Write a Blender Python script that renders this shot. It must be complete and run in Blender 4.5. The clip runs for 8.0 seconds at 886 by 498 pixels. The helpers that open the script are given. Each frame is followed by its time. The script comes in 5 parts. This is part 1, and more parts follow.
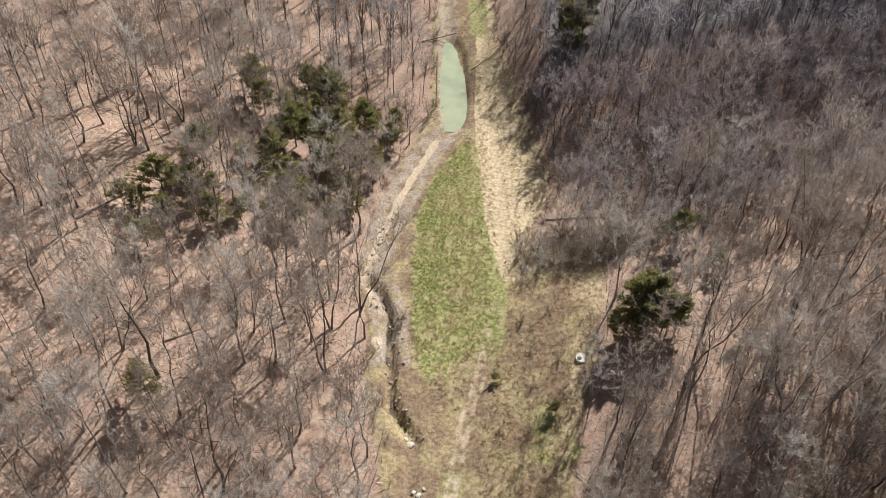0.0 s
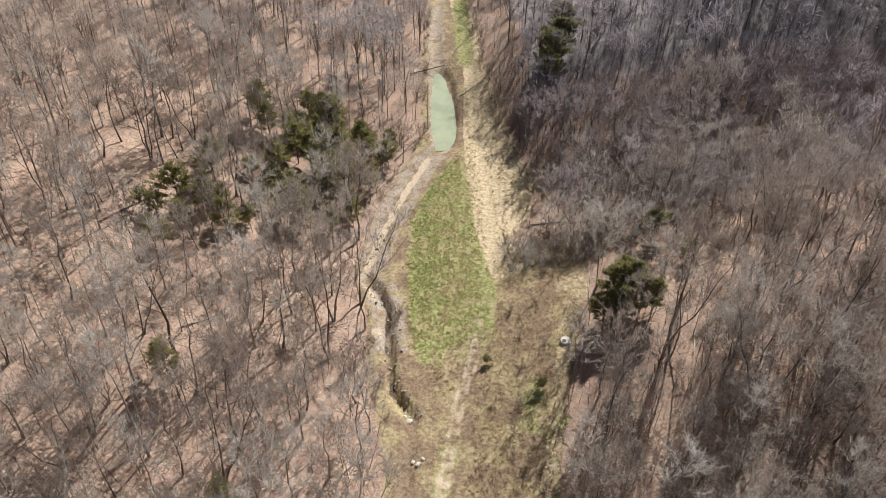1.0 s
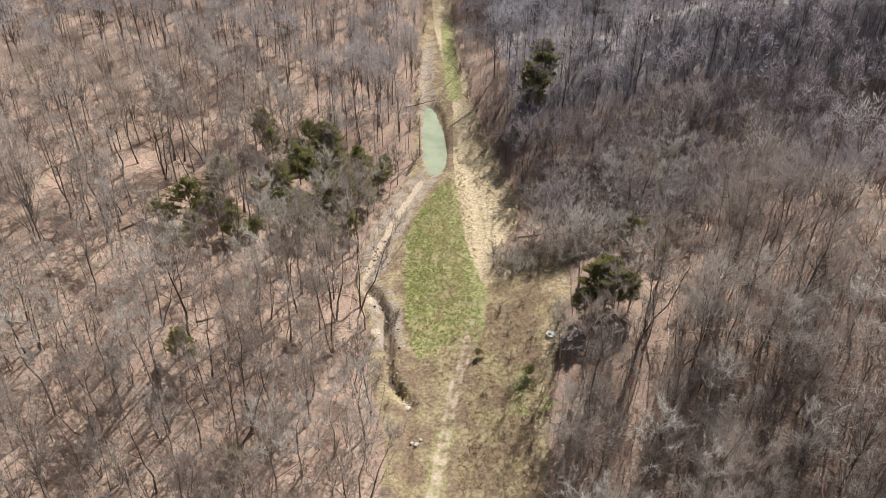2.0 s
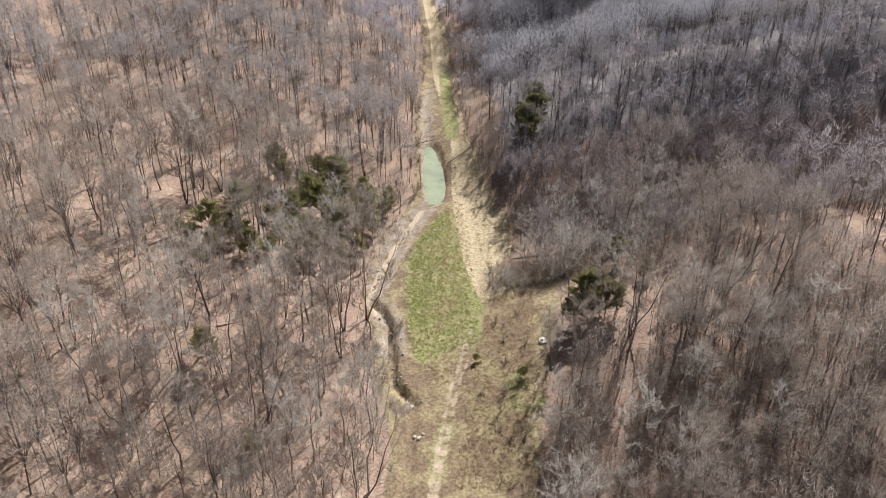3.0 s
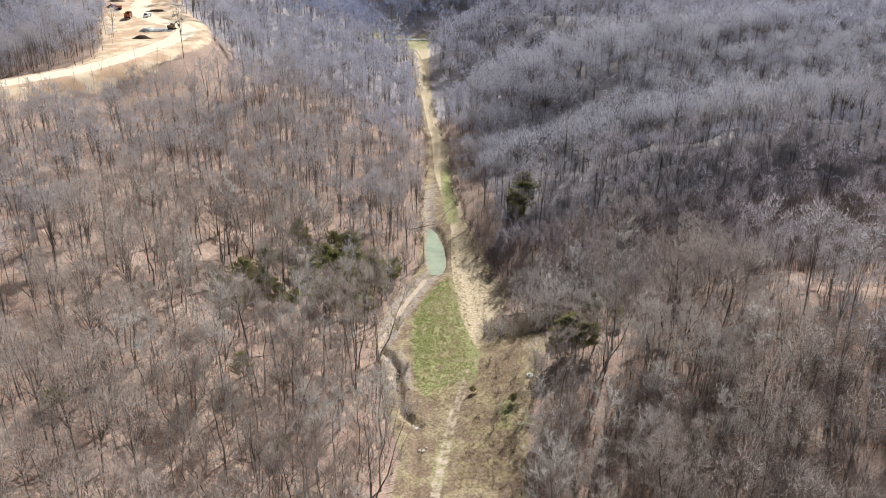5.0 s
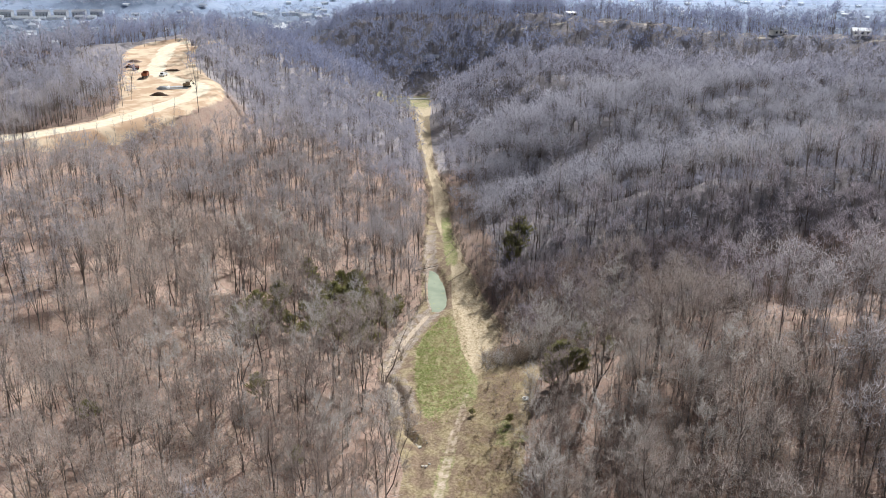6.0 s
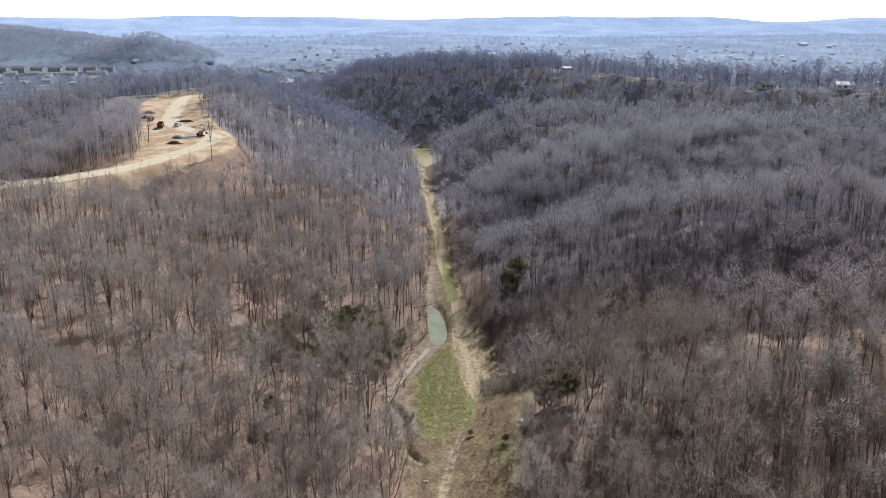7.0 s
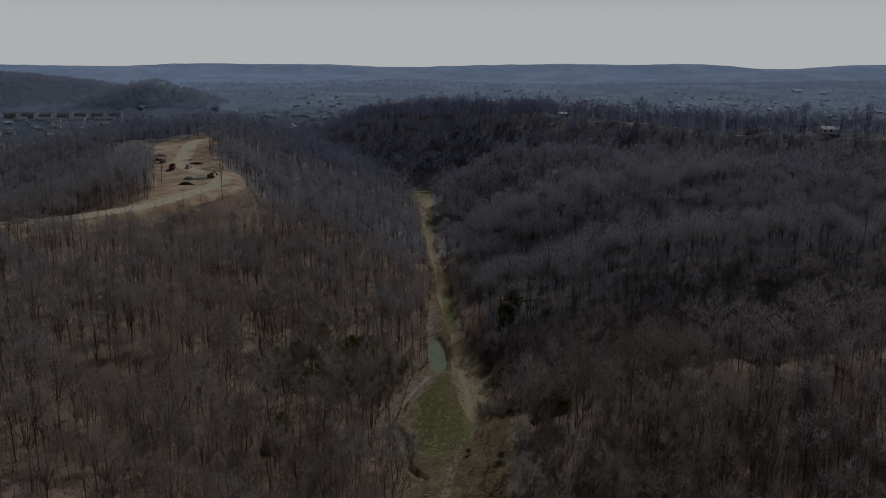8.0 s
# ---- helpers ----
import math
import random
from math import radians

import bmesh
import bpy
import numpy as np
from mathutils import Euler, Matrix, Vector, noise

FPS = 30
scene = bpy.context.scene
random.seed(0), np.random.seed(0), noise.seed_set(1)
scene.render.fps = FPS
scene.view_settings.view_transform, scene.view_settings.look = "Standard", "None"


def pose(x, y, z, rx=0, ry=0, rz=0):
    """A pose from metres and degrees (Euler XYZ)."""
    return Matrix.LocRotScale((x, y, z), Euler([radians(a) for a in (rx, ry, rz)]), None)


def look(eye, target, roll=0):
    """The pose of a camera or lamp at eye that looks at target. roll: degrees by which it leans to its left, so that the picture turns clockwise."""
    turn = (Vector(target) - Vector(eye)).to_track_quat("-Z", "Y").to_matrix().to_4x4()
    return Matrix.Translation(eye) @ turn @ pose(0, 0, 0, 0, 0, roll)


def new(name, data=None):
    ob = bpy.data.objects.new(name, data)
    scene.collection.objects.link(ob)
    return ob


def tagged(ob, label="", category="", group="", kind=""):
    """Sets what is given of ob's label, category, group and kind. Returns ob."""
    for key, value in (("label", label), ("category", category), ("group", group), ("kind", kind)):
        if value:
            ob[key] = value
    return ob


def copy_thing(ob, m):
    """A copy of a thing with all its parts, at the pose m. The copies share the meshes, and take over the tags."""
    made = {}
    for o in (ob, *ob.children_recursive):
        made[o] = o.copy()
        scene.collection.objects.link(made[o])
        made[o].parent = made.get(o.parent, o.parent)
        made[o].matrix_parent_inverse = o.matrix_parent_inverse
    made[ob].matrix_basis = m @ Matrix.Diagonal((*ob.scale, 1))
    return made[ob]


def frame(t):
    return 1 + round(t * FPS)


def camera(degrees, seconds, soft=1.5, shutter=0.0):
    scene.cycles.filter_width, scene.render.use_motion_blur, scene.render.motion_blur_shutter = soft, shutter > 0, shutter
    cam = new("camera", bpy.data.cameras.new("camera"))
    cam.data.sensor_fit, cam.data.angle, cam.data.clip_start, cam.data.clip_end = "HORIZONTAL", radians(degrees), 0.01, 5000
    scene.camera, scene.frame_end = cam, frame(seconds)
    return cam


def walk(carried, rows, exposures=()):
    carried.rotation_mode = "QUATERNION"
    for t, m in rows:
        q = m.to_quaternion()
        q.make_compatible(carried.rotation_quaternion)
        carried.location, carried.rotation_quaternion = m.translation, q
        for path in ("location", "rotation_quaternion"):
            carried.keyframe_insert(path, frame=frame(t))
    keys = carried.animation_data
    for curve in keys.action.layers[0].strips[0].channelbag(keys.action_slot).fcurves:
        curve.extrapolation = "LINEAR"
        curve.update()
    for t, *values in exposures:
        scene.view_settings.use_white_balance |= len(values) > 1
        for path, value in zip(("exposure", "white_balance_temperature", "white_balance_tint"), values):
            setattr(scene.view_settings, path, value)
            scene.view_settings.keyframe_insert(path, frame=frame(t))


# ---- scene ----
cam = camera(56.3, 8.0, 0.8)
PATH = [
    (0, (0.021, -2.366, 99.228), (0.037, -0.957, 97.809), 1.5),
    (0.5, (0.013, -9.703, 99.207), (0.036, -8.242, 97.84), 1.1),
    (1, (-0.057, -17.118, 99.175), (-0.025, -15.609, 97.863), 0.8),
    (1.5, (-0.324, -24.627, 99.14), (-0.28, -23.071, 97.884), 0.6),
    (2.8, (-1.511, -44.096, 98.993), (-1.447, -42.426, 97.894), 0.4),
    (3, (-1.663, -47.163, 98.982), (-1.6, -45.476, 97.909), 0.4),
    (3.5, (-1.987, -54.947, 98.949), (-1.923, -53.221, 97.941), 0.3),
    (4, (-2.245, -62.634, 98.936), (-2.182, -60.871, 97.994), 0.4),
    (4.5, (-2.497, -70.305, 98.906), (-2.434, -68.508, 98.03), 0.3),
    (4.7, (-2.609, -73.383, 98.881), (-2.544, -71.573, 98.033), 0.4),
    (6, (-3.364, -93.35, 98.312), (-3.299, -91.467, 97.642), 0.2),
    (6.5, (-3.582, -101.103, 98.219), (-3.517, -99.199, 97.612), 0.2),
    (7, (-3.706, -108.895, 98.191), (-3.643, -106.972, 97.643), 0.2),
    (7.5, (-3.797, -116.56, 98.284), (-3.734, -114.622, 97.792), 0.2),
    (8, (-3.895, -124.125, 98.408), (-3.833, -122.176, 97.965), 0.2),
]
EXPOSURE = [(0.0, 0.37, 6370, 10), (3.0, 0.40, 6180, 10), (4.7, 0.39, 6000, 10), (6.0, 0.34, 5860, 10), (6.5, 0.18, 5860, 10), (7.0, -0.25, 5860, 10), (7.5, -0.95, 5860, 10), (7.8, -1.85, 5850, 10), (8.0, -2.65, 5850, 10)]
walk(cam, [(t, look(eye, target, roll)) for t, eye, target, roll in PATH], EXPOSURE)

# ---- world, sun, exposure ----
SUN_AZ, SUN_EL = 25.0, 38.5
world = bpy.data.worlds.new("sky")
scene.world = world
world.use_nodes = True
wn = world.node_tree
sky = wn.nodes.new("ShaderNodeTexSky")
sky.sky_type = "NISHITA"
sky.sun_disc = False
sky.sun_elevation, sky.sun_rotation = radians(SUN_EL), radians(SUN_AZ)
sky.dust_density, sky.air_density = 1.0, 1.0
# thin bright haze low over the horizon, all round
where = wn.nodes.new("ShaderNodeTexCoord")
split = wn.nodes.new("ShaderNodeSeparateXYZ")
low = wn.nodes.new("ShaderNodeMapRange")
low.interpolation_type = "SMOOTHERSTEP"
low.inputs["From Min"].default_value, low.inputs["From Max"].default_value = 0.19, 0.03
haze = wn.nodes.new("ShaderNodeMix")
haze.data_type = "RGBA"
haze.inputs[7].default_value = (125.0, 119.0, 109.0, 1.0)
wn.links.new(where.outputs["Generated"], split.inputs[0])
wn.links.new(split.outputs["Z"], low.inputs["Value"])
wn.links.new(low.outputs["Result"], haze.inputs[0])
wn.links.new(sky.outputs["Color"], haze.inputs[6])
wn.links.new(haze.outputs[2], wn.nodes["Background"].inputs["Color"])
wn.nodes["Background"].inputs["Strength"].default_value = 0.0225
sun_data = bpy.data.lights.new("sun", "SUN")
sun_data.energy, sun_data.angle, sun_data.color = 5.8, radians(0.53), (1.0, 0.95, 0.87)
sun = new("sun", sun_data)
to_sun = Vector((math.sin(radians(SUN_AZ)) * math.cos(radians(SUN_EL)), math.cos(radians(SUN_AZ)) * math.cos(radians(SUN_EL)), math.sin(radians(SUN_EL))))
sun.matrix_world = look(to_sun * 400 + Vector((0, 120, 0)), (0, 120, 0))


# ---- materials ----
class Nodes:
    """Short hand for building a node material."""

    def __init__(self, name, rough=0.9, metal=0.0, spec=0.2):
        self.mat = bpy.data.materials.new(name)
        self.mat.use_nodes = True
        self.tree = self.mat.node_tree
        self.bsdf = self.tree.nodes["Principled BSDF"]
        self.bsdf.inputs["Roughness"].default_value = rough
        self.bsdf.inputs["Metallic"].default_value = metal
        self.bsdf.inputs["Specular IOR Level"].default_value = spec
        geo = self.tree.nodes.new("ShaderNodeNewGeometry")
        self.pos, self.island = geo.outputs["Position"], geo.outputs["Random Per Island"]

    def put(self, socket, value):
        if isinstance(value, bpy.types.NodeSocket):
            self.tree.links.new(value, socket)
        elif isinstance(value, tuple) and len(value) == 3:
            socket.default_value = (*value, 1.0) if socket.type == "RGBA" else value
        else:
            socket.default_value = value

    def noise(self, scale, detail=4.0, rough=0.6, vec=None):
        n = self.tree.nodes.new("ShaderNodeTexNoise")
        n.inputs["Scale"].default_value, n.inputs["Detail"].default_value, n.inputs["Roughness"].default_value = scale, detail, rough
        self.put(n.inputs["Vector"], vec or self.pos)
        return n.outputs["Fac"]

    def ramp(self, fac, lo, hi):
        n = self.tree.nodes.new("ShaderNodeMapRange")
        n.interpolation_type = "SMOOTHSTEP"
        self.put(n.inputs["Value"], fac)
        n.inputs["From Min"].default_value, n.inputs["From Max"].default_value = lo, hi
        return n.outputs["Result"]

    def mix(self, fac, a, b, mode="MIX"):
        n = self.tree.nodes.new("ShaderNodeMix")
        n.data_type, n.blend_type = "RGBA", mode
        self.put(n.inputs[0], fac)
        self.put(n.inputs[6], a)
        self.put(n.inputs[7], b)
        return n.outputs[2]

    def calc(self, op, a, b=0.0):
        n = self.tree.nodes.new("ShaderNodeMath")
        n.operation = op
        self.put(n.inputs[0], a)
        self.put(n.inputs[1], b)
        return n.outputs[0]

    def attribute(self, name):
        n = self.tree.nodes.new("ShaderNodeAttribute")
        n.attribute_name = name
        return n.outputs["Fac"]

    def random(self):
        return self.tree.nodes.new("ShaderNodeObjectInfo").outputs["Random"]

    def bump(self, height, strength=0.5, dist=0.1):
        n = self.tree.nodes.new("ShaderNodeBump")
        n.inputs["Strength"].default_value, n.inputs["Distance"].default_value = strength, dist
        self.put(n.inputs["Height"], height)
        self.tree.links.new(n.outputs["Normal"], self.bsdf.inputs["Normal"])

    def color(self, value, thin=0.0):
        """thin: how much of the light passes through to the far side of blades and twigs."""
        self.put(self.bsdf.inputs["Base Color"], value)
        if thin:
            through_light = self.tree.nodes.new("ShaderNodeBsdfTranslucent")
            both = self.tree.nodes.new("ShaderNodeMixShader")
            self.put(through_light.inputs["Color"], value)
            both.inputs[0].default_value = thin
            self.tree.links.new(self.bsdf.outputs[0], both.inputs[1])
            self.tree.links.new(through_light.outputs[0], both.inputs[2])
            self.tree.links.new(both.outputs[0], self.tree.nodes["Material Output"].inputs["Surface"])
        return self.mat


def plain(name, a, b, scale=2.0, rough=0.8, metal=0.0, bump=0.2):
    m = Nodes(name, rough, metal)
    n = m.noise(scale)
    big = m.noise(scale * 0.17, 2.0)
    c = m.mix(m.ramp(n, 0.35, 0.65), a, b)
    c = m.mix(m.calc("MULTIPLY", m.ramp(big, 0.4, 0.7), 0.4), c, tuple(v * 0.75 for v in a))
    m.bump(n, bump, 0.05)
    return m.color(c)


def bark_material(name, a, b, c, twig=False):
    m = Nodes(name, 0.9, 0.0, 0.15)
    tone = m.noise(0.06, 3.0)
    col = m.mix(m.ramp(tone, 0.35, 0.65), a, b)
    rnd = m.calc("ADD", m.calc("MULTIPLY", m.island, 0.6), m.calc("MULTIPLY", m.random(), 0.6))
    col = m.mix(m.ramp(rnd, 0.3, 1.1), col, c)
    if not twig:
        n = m.noise(5.0, 5.0)
        col = m.mix(m.calc("MULTIPLY", m.ramp(n, 0.4, 0.7), 0.5), col, tuple(v * 0.5 for v in a))
        m.bump(n, 0.6, 0.05)
    return m.color(col, 0.45 if twig else 0.0)


BARK = bark_material("bark", (0.115, 0.09, 0.075), (0.155, 0.125, 0.105), (0.23, 0.20, 0.175))
TWIG = bark_material("twigs", (0.205, 0.158, 0.138), (0.305, 0.248, 0.222), (0.51, 0.45, 0.41), True)
# haze put into the next three twig colours, greyer then bluer with distance
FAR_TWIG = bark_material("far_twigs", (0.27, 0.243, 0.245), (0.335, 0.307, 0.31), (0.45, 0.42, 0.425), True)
SLOPE_HAZE_TWIG = bark_material("slope_haze_twigs", (0.285, 0.28, 0.335), (0.345, 0.338, 0.395), (0.445, 0.437, 0.50), True)
RIDGE_HAZE_TWIG = bark_material("ridge_haze_twigs", (0.195, 0.215, 0.315), (0.245, 0.265, 0.375), (0.325, 0.345, 0.465), True)
# purplish tone of the shaded slope put into these twigs' colour
SHADE_TWIG = bark_material("shade_twigs", (0.29, 0.25, 0.275), (0.365, 0.32, 0.345), (0.49, 0.445, 0.465), True)
# ridge crowns: a lighter, bluish haze tint put into the twig colour
CREST_HAZE_TWIG = bark_material("crest_haze_twigs", (0.352, 0.343, 0.382), (0.402, 0.393, 0.433), (0.47, 0.46, 0.505), True)
PALE_TWIG = bark_material("pale_twigs", (0.42, 0.375, 0.34), (0.48, 0.445, 0.415), (0.60, 0.57, 0.54), True)
BRUSH = bark_material("brush_twigs", (0.30, 0.235, 0.18), (0.37, 0.30, 0.23), (0.47, 0.41, 0.33), True)
GREY_BARK = bark_material("grey_bark", (0.21, 0.185, 0.165), (0.27, 0.24, 0.215), (0.37, 0.34, 0.31))
PALE_BARK = bark_material("pale_bark", (0.40, 0.36, 0.31), (0.48, 0.44, 0.38), (0.58, 0.54, 0.48))


def leaf_material(name, a, b, c, thin=0.55):
    m = Nodes(name, 0.75, 0.0, 0.25)
    tone = m.noise(0.5, 3.0)
    col = m.mix(m.ramp(tone, 0.35, 0.65), a, b)
    col = m.mix(m.ramp(m.calc("ADD", m.calc("MULTIPLY", m.island, 0.7), m.calc("MULTIPLY", m.random(), 0.5)), 0.4, 1.2), col, c)
    return m.color(col, thin)


CEDAR = leaf_material("cedar_foliage", (0.215, 0.21, 0.085), (0.29, 0.275, 0.118), (0.405, 0.37, 0.185), 0.53)
GRASS = leaf_material("grass_blades", (0.23, 0.285, 0.08), (0.31, 0.345, 0.12), (0.50, 0.46, 0.25))
STRAW = leaf_material("dry_grass", (0.50, 0.41, 0.25), (0.42, 0.33, 0.20), (0.62, 0.54, 0.36))


def ground_material():
    m = Nodes("ground", 0.95, 0.0, 0.1)
    fine, mid, big = m.noise(2.6, 6.0, 0.7), m.noise(0.45, 5.0), m.noise(0.05, 3.0)
    speck = m.noise(7.0, 5.0, 0.75)
    litter = m.mix(m.ramp(fine, 0.38, 0.64), (0.27, 0.175, 0.135), (0.52, 0.38, 0.305))
    litter = m.mix(m.ramp(mid, 0.40, 0.66), litter, m.mix(m.ramp(fine, 0.35, 0.65), (0.30, 0.225, 0.165), (0.55, 0.43, 0.345)))
    litter = m.mix(m.calc("MULTIPLY", m.ramp(m.noise(0.9, 5.0, 0.7), 0.52, 0.68), 0.6), litter, (0.22, 0.15, 0.115))
    litter = m.mix(m.calc("MULTIPLY", m.ramp(speck, 0.52, 0.66), 0.5), litter, (0.17, 0.115, 0.085))
    litter = m.mix(m.calc("MULTIPLY", m.ramp(big, 0.42, 0.66), 0.5), litter, (0.31, 0.215, 0.17))
    col = litter

    def region(name, colour, spread=0.7, source=None):
        nonlocal col
        a = m.attribute(name)
        edge = m.calc("ADD", a, m.calc("MULTIPLY", m.calc("SUBTRACT", source or mid, 0.5), spread))
        edge = m.calc("MULTIPLY", m.ramp(edge, 0.35, 0.65), m.ramp(a, 0.0, 0.12))
        col = m.mix(edge, col, colour)

    # greyer litter: far haze and right-slope shade put into its colour
    region("haze_shade", m.mix(m.ramp(mid, 0.4, 0.6), (0.28, 0.25, 0.25), (0.38, 0.345, 0.34)), 0.3)
    clump = m.noise(1.7, 4.0, 0.7)
    straw = m.mix(m.ramp(clump, 0.38, 0.62), (0.40, 0.31, 0.20), (0.62, 0.52, 0.36))
    patch = m.ramp(m.noise(0.22, 4.0), 0.42, 0.62)
    region("weeds", m.mix(m.ramp(clump, 0.36, 0.66), m.mix(patch, (0.165, 0.115, 0.078), (0.26, 0.205, 0.115)), m.mix(patch, (0.31, 0.23, 0.16), (0.45, 0.375, 0.235))))
    region("straw", straw)
    green = m.mix(m.ramp(clump, 0.42, 0.60), (0.17, 0.205, 0.062), (0.40, 0.37, 0.19))
    green = m.mix(m.ramp(m.noise(0.16, 4.0), 0.46, 0.66), green, m.mix(clump, (0.25, 0.22, 0.10), (0.47, 0.41, 0.25)))
    green = m.mix(m.calc("MULTIPLY", m.ramp(m.noise(0.5, 5.0, 0.7), 0.50, 0.68), 0.75), green, m.mix(clump, (0.24, 0.18, 0.10), (0.46, 0.39, 0.26)))
    region("grass", green, 1.1)
    region("gravel", m.mix(m.ramp(m.noise(3.0, 6.0, 0.8), 0.4, 0.6), (0.23, 0.18, 0.145), (0.50, 0.43, 0.365)), 1.4)
    region("dirt", m.mix(m.ramp(fine, 0.4, 0.65), (0.46, 0.36, 0.265), (0.63, 0.53, 0.415)), 1.3)
    region("mud", m.mix(m.ramp(fine, 0.4, 0.6), (0.045, 0.036, 0.028), (0.14, 0.105, 0.075)), 1.0)
    region("clay", m.mix(m.ramp(m.noise(0.12, 5.0), 0.4, 0.62), (0.56, 0.385, 0.25), (0.76, 0.61, 0.43)), 0.5)
    region("haul", m.mix(m.ramp(mid, 0.4, 0.6), (0.78, 0.67, 0.48), (0.84, 0.75, 0.58)), 0.4)
    # haze put into the plain's bluish colours, then blended stronger further off
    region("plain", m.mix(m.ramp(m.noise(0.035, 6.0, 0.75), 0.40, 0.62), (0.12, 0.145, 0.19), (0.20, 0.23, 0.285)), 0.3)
    col = m.mix(m.attribute("far_haze"), col, m.mix(m.ramp(m.noise(0.012, 5.0, 0.7), 0.38, 0.64), (0.30, 0.375, 0.52), (0.44, 0.52, 0.67)))
    m.bump(m.calc("ADD", fine, m.calc("MULTIPLY", clump, 0.8)), 0.7, 0.12)
    return m.color(col)


GROUND = ground_material()


# ---- shape of the land ----
# Ridges: crest points as x, y, height and half-width.
RIDGES = [
    [(-145, -200, 42, 122), (-148, 40, 43, 125), (-150, 110, 40, 123), (-142, 160, 36.5, 118), (-115, 258, 40, 105), (-138, 400, 50, 130), (-128, 490, 42, 100), (-125, 560, 12, 84)],
    [(-420, 120, 28, 150), (-260, 250, 33, 120), (-200, 360, 42, 110), (-165, 440, 44, 100)],
    [(240, 62, 40, 95), (130, 68, 27, 66), (88, 68, 20, 58), (55, 68, 11, 46), (34, 66, 3, 30)],
    [(320, 160, 38, 90), (200, 168, 31, 70), (150, 170, 29, 62), (110, 170, 28, 60), (66, 166, 21, 56), (45, 165, 12, 38)],
    [(420, 300, 28, 130), (250, 335, 27, 105), (150, 370, 29, 90), (85, 402, 32, 74), (54, 414, 28, 48), (34, 420, 14, 30)],
    [(230, 325, 27, 80), (160, 300, 31, 72), (116, 280, 36, 70), (72, 266, 31, 58), (38, 252, 11, 38)],
    [(-110, 755, 16, 80), (-45, 735, 40, 92), (20, 672, 50, 90), (110, 540, 56, 88), (214, 428, 53, 84), (258, 404, 54, 84), (330, 386, 53, 95), (700, 300, 54, 160)],
    [(-1500, 1500, 62, 500), (-850, 1650, 60, 260), (-740, 1660, 48, 200), (-640, 1690, 30, 160), (-560, 1700, 12, 140)],
    [(-570, 1495, 32, 90), (-500, 1480, 54, 115), (-440, 1480, 36, 100)],
]
HILLS = [(-1500, 3900, 62, 900, 300), (300, 3650, 66, 700, 320), (1700, 3500, 60, 800, 300), (900, 4150, 84, 1500, 240), (-900, 4160, 78, 1300, 240), (-2300, 4150, 80, 700, 260), (2400, 4150, 78, 700, 260), (-100, 2700, 22, 900, 260), (1300, 2500, 30, 700, 260)]

CREEK = [(3, 400), (1.5, 330), (5, 262), (3.5, 220), (1.5, 190), (1.5, 165), (2.5, 130), (-0.1, 126.6), (-4.2, 116.2), (-7.4, 106.8), (-10, 97.4), (-11.7, 89.5), (-9, 86.5), (-7.1, 81.2), (-6.7, 74.5), (-6.3, 67.4), (-5.3, 63.1), (-2.5, 59), (-3, 52), (-4, 40), (-6, 0)]
TRAIL = [(1, 480), (3, 380), (4.5, 310), (8, 255), (9, 215), (8, 190), (8.7, 176), (9.2, 158.6), (9.8, 143), (10.8, 122), (11.6, 105), (10.7, 94), (8.9, 83), (7.5, 75.5), (6.6, 69), (4.4, 61.5), (3.3, 56), (2.3, 50.5), (0.4, 40), (-2, 0)]
RIDGE_ROAD = [(70, 548), (77, 543), (91, 530), (104, 528), (120, 522), (165, 474), (212, 420), (256, 396), (330, 377), (420, 350)]
HAUL = [(-215, 150), (-160, 179), (-134.6, 192), (-119, 207), (-110, 222), (-105, 237), (-100, 250), (-97, 265), (-98, 280), (-105, 290), (-115, 299), (-124, 310), (-131, 325), (-136, 347), (-140, 373), (-146, 401), (-146, 416), (-138, 428)]
EDGE_Y = [20, 40, 48, 56, 64, 72, 80, 88, 92, 98, 107, 117, 127, 135, 160, 200, 250, 310, 400, 430, 455, 497, 520]
EDGE_L = [-8, -7, -6, -7, -9, -10, -10, -13, -13, -12.5, -10.5, -7.5, -4, -2, -2, -0.5, 2, -1, -5, -12, -26, -36, -40]
EDGE_R = [12, 16.5, 17.5, 19, 21, 23, 25, 27, 27, 15, 19, 21, 18.5, 16.5, 12.5, 11, 10, 6, 5.5, 6, 7, 8, 8]
SITE = [(-108, 216), (-98, 236), (-92, 250), (-90.5, 262), (-91.5, 274), (-97, 293), (-106, 309), (-117, 335), (-127, 366), (-133, 400), (-128, 428), (-146, 434), (-156, 420), (-160, 401), (-158, 372), (-148, 338), (-136, 298), (-121, 258), (-117, 238), (-116, 224)]
# the clay bank below the haul road
BANK = [(-215, 141), (-150, 168), (-127.5, 181), (-109.5, 200), (-97, 220), (-91, 241), (-100, 250), (-105, 237), (-119, 207), (-134.6, 192), (-160, 179), (-215, 150)]


def smooth(u):
    u = np.clip(u, 0.0, 1.0)
    return u * u * (3 - 2 * u)


def to_line(x, y, pts):
    """Distance to a polyline, and how far along it (in points)."""
    best, along = np.full(x.shape, 1e9), np.zeros(x.shape)
    for i in range(len(pts) - 1):
        (ax, ay), (bx, by) = pts[i][:2], pts[i + 1][:2]
        dx, dy = bx - ax, by - ay
        t = np.clip(((x - ax) * dx + (y - ay) * dy) / (dx * dx + dy * dy), 0, 1)
        d = np.hypot(x - ax - t * dx, y - ay - t * dy)
        along = np.where(d < best, i + t, along)
        best = np.minimum(best, d)
    return best, along


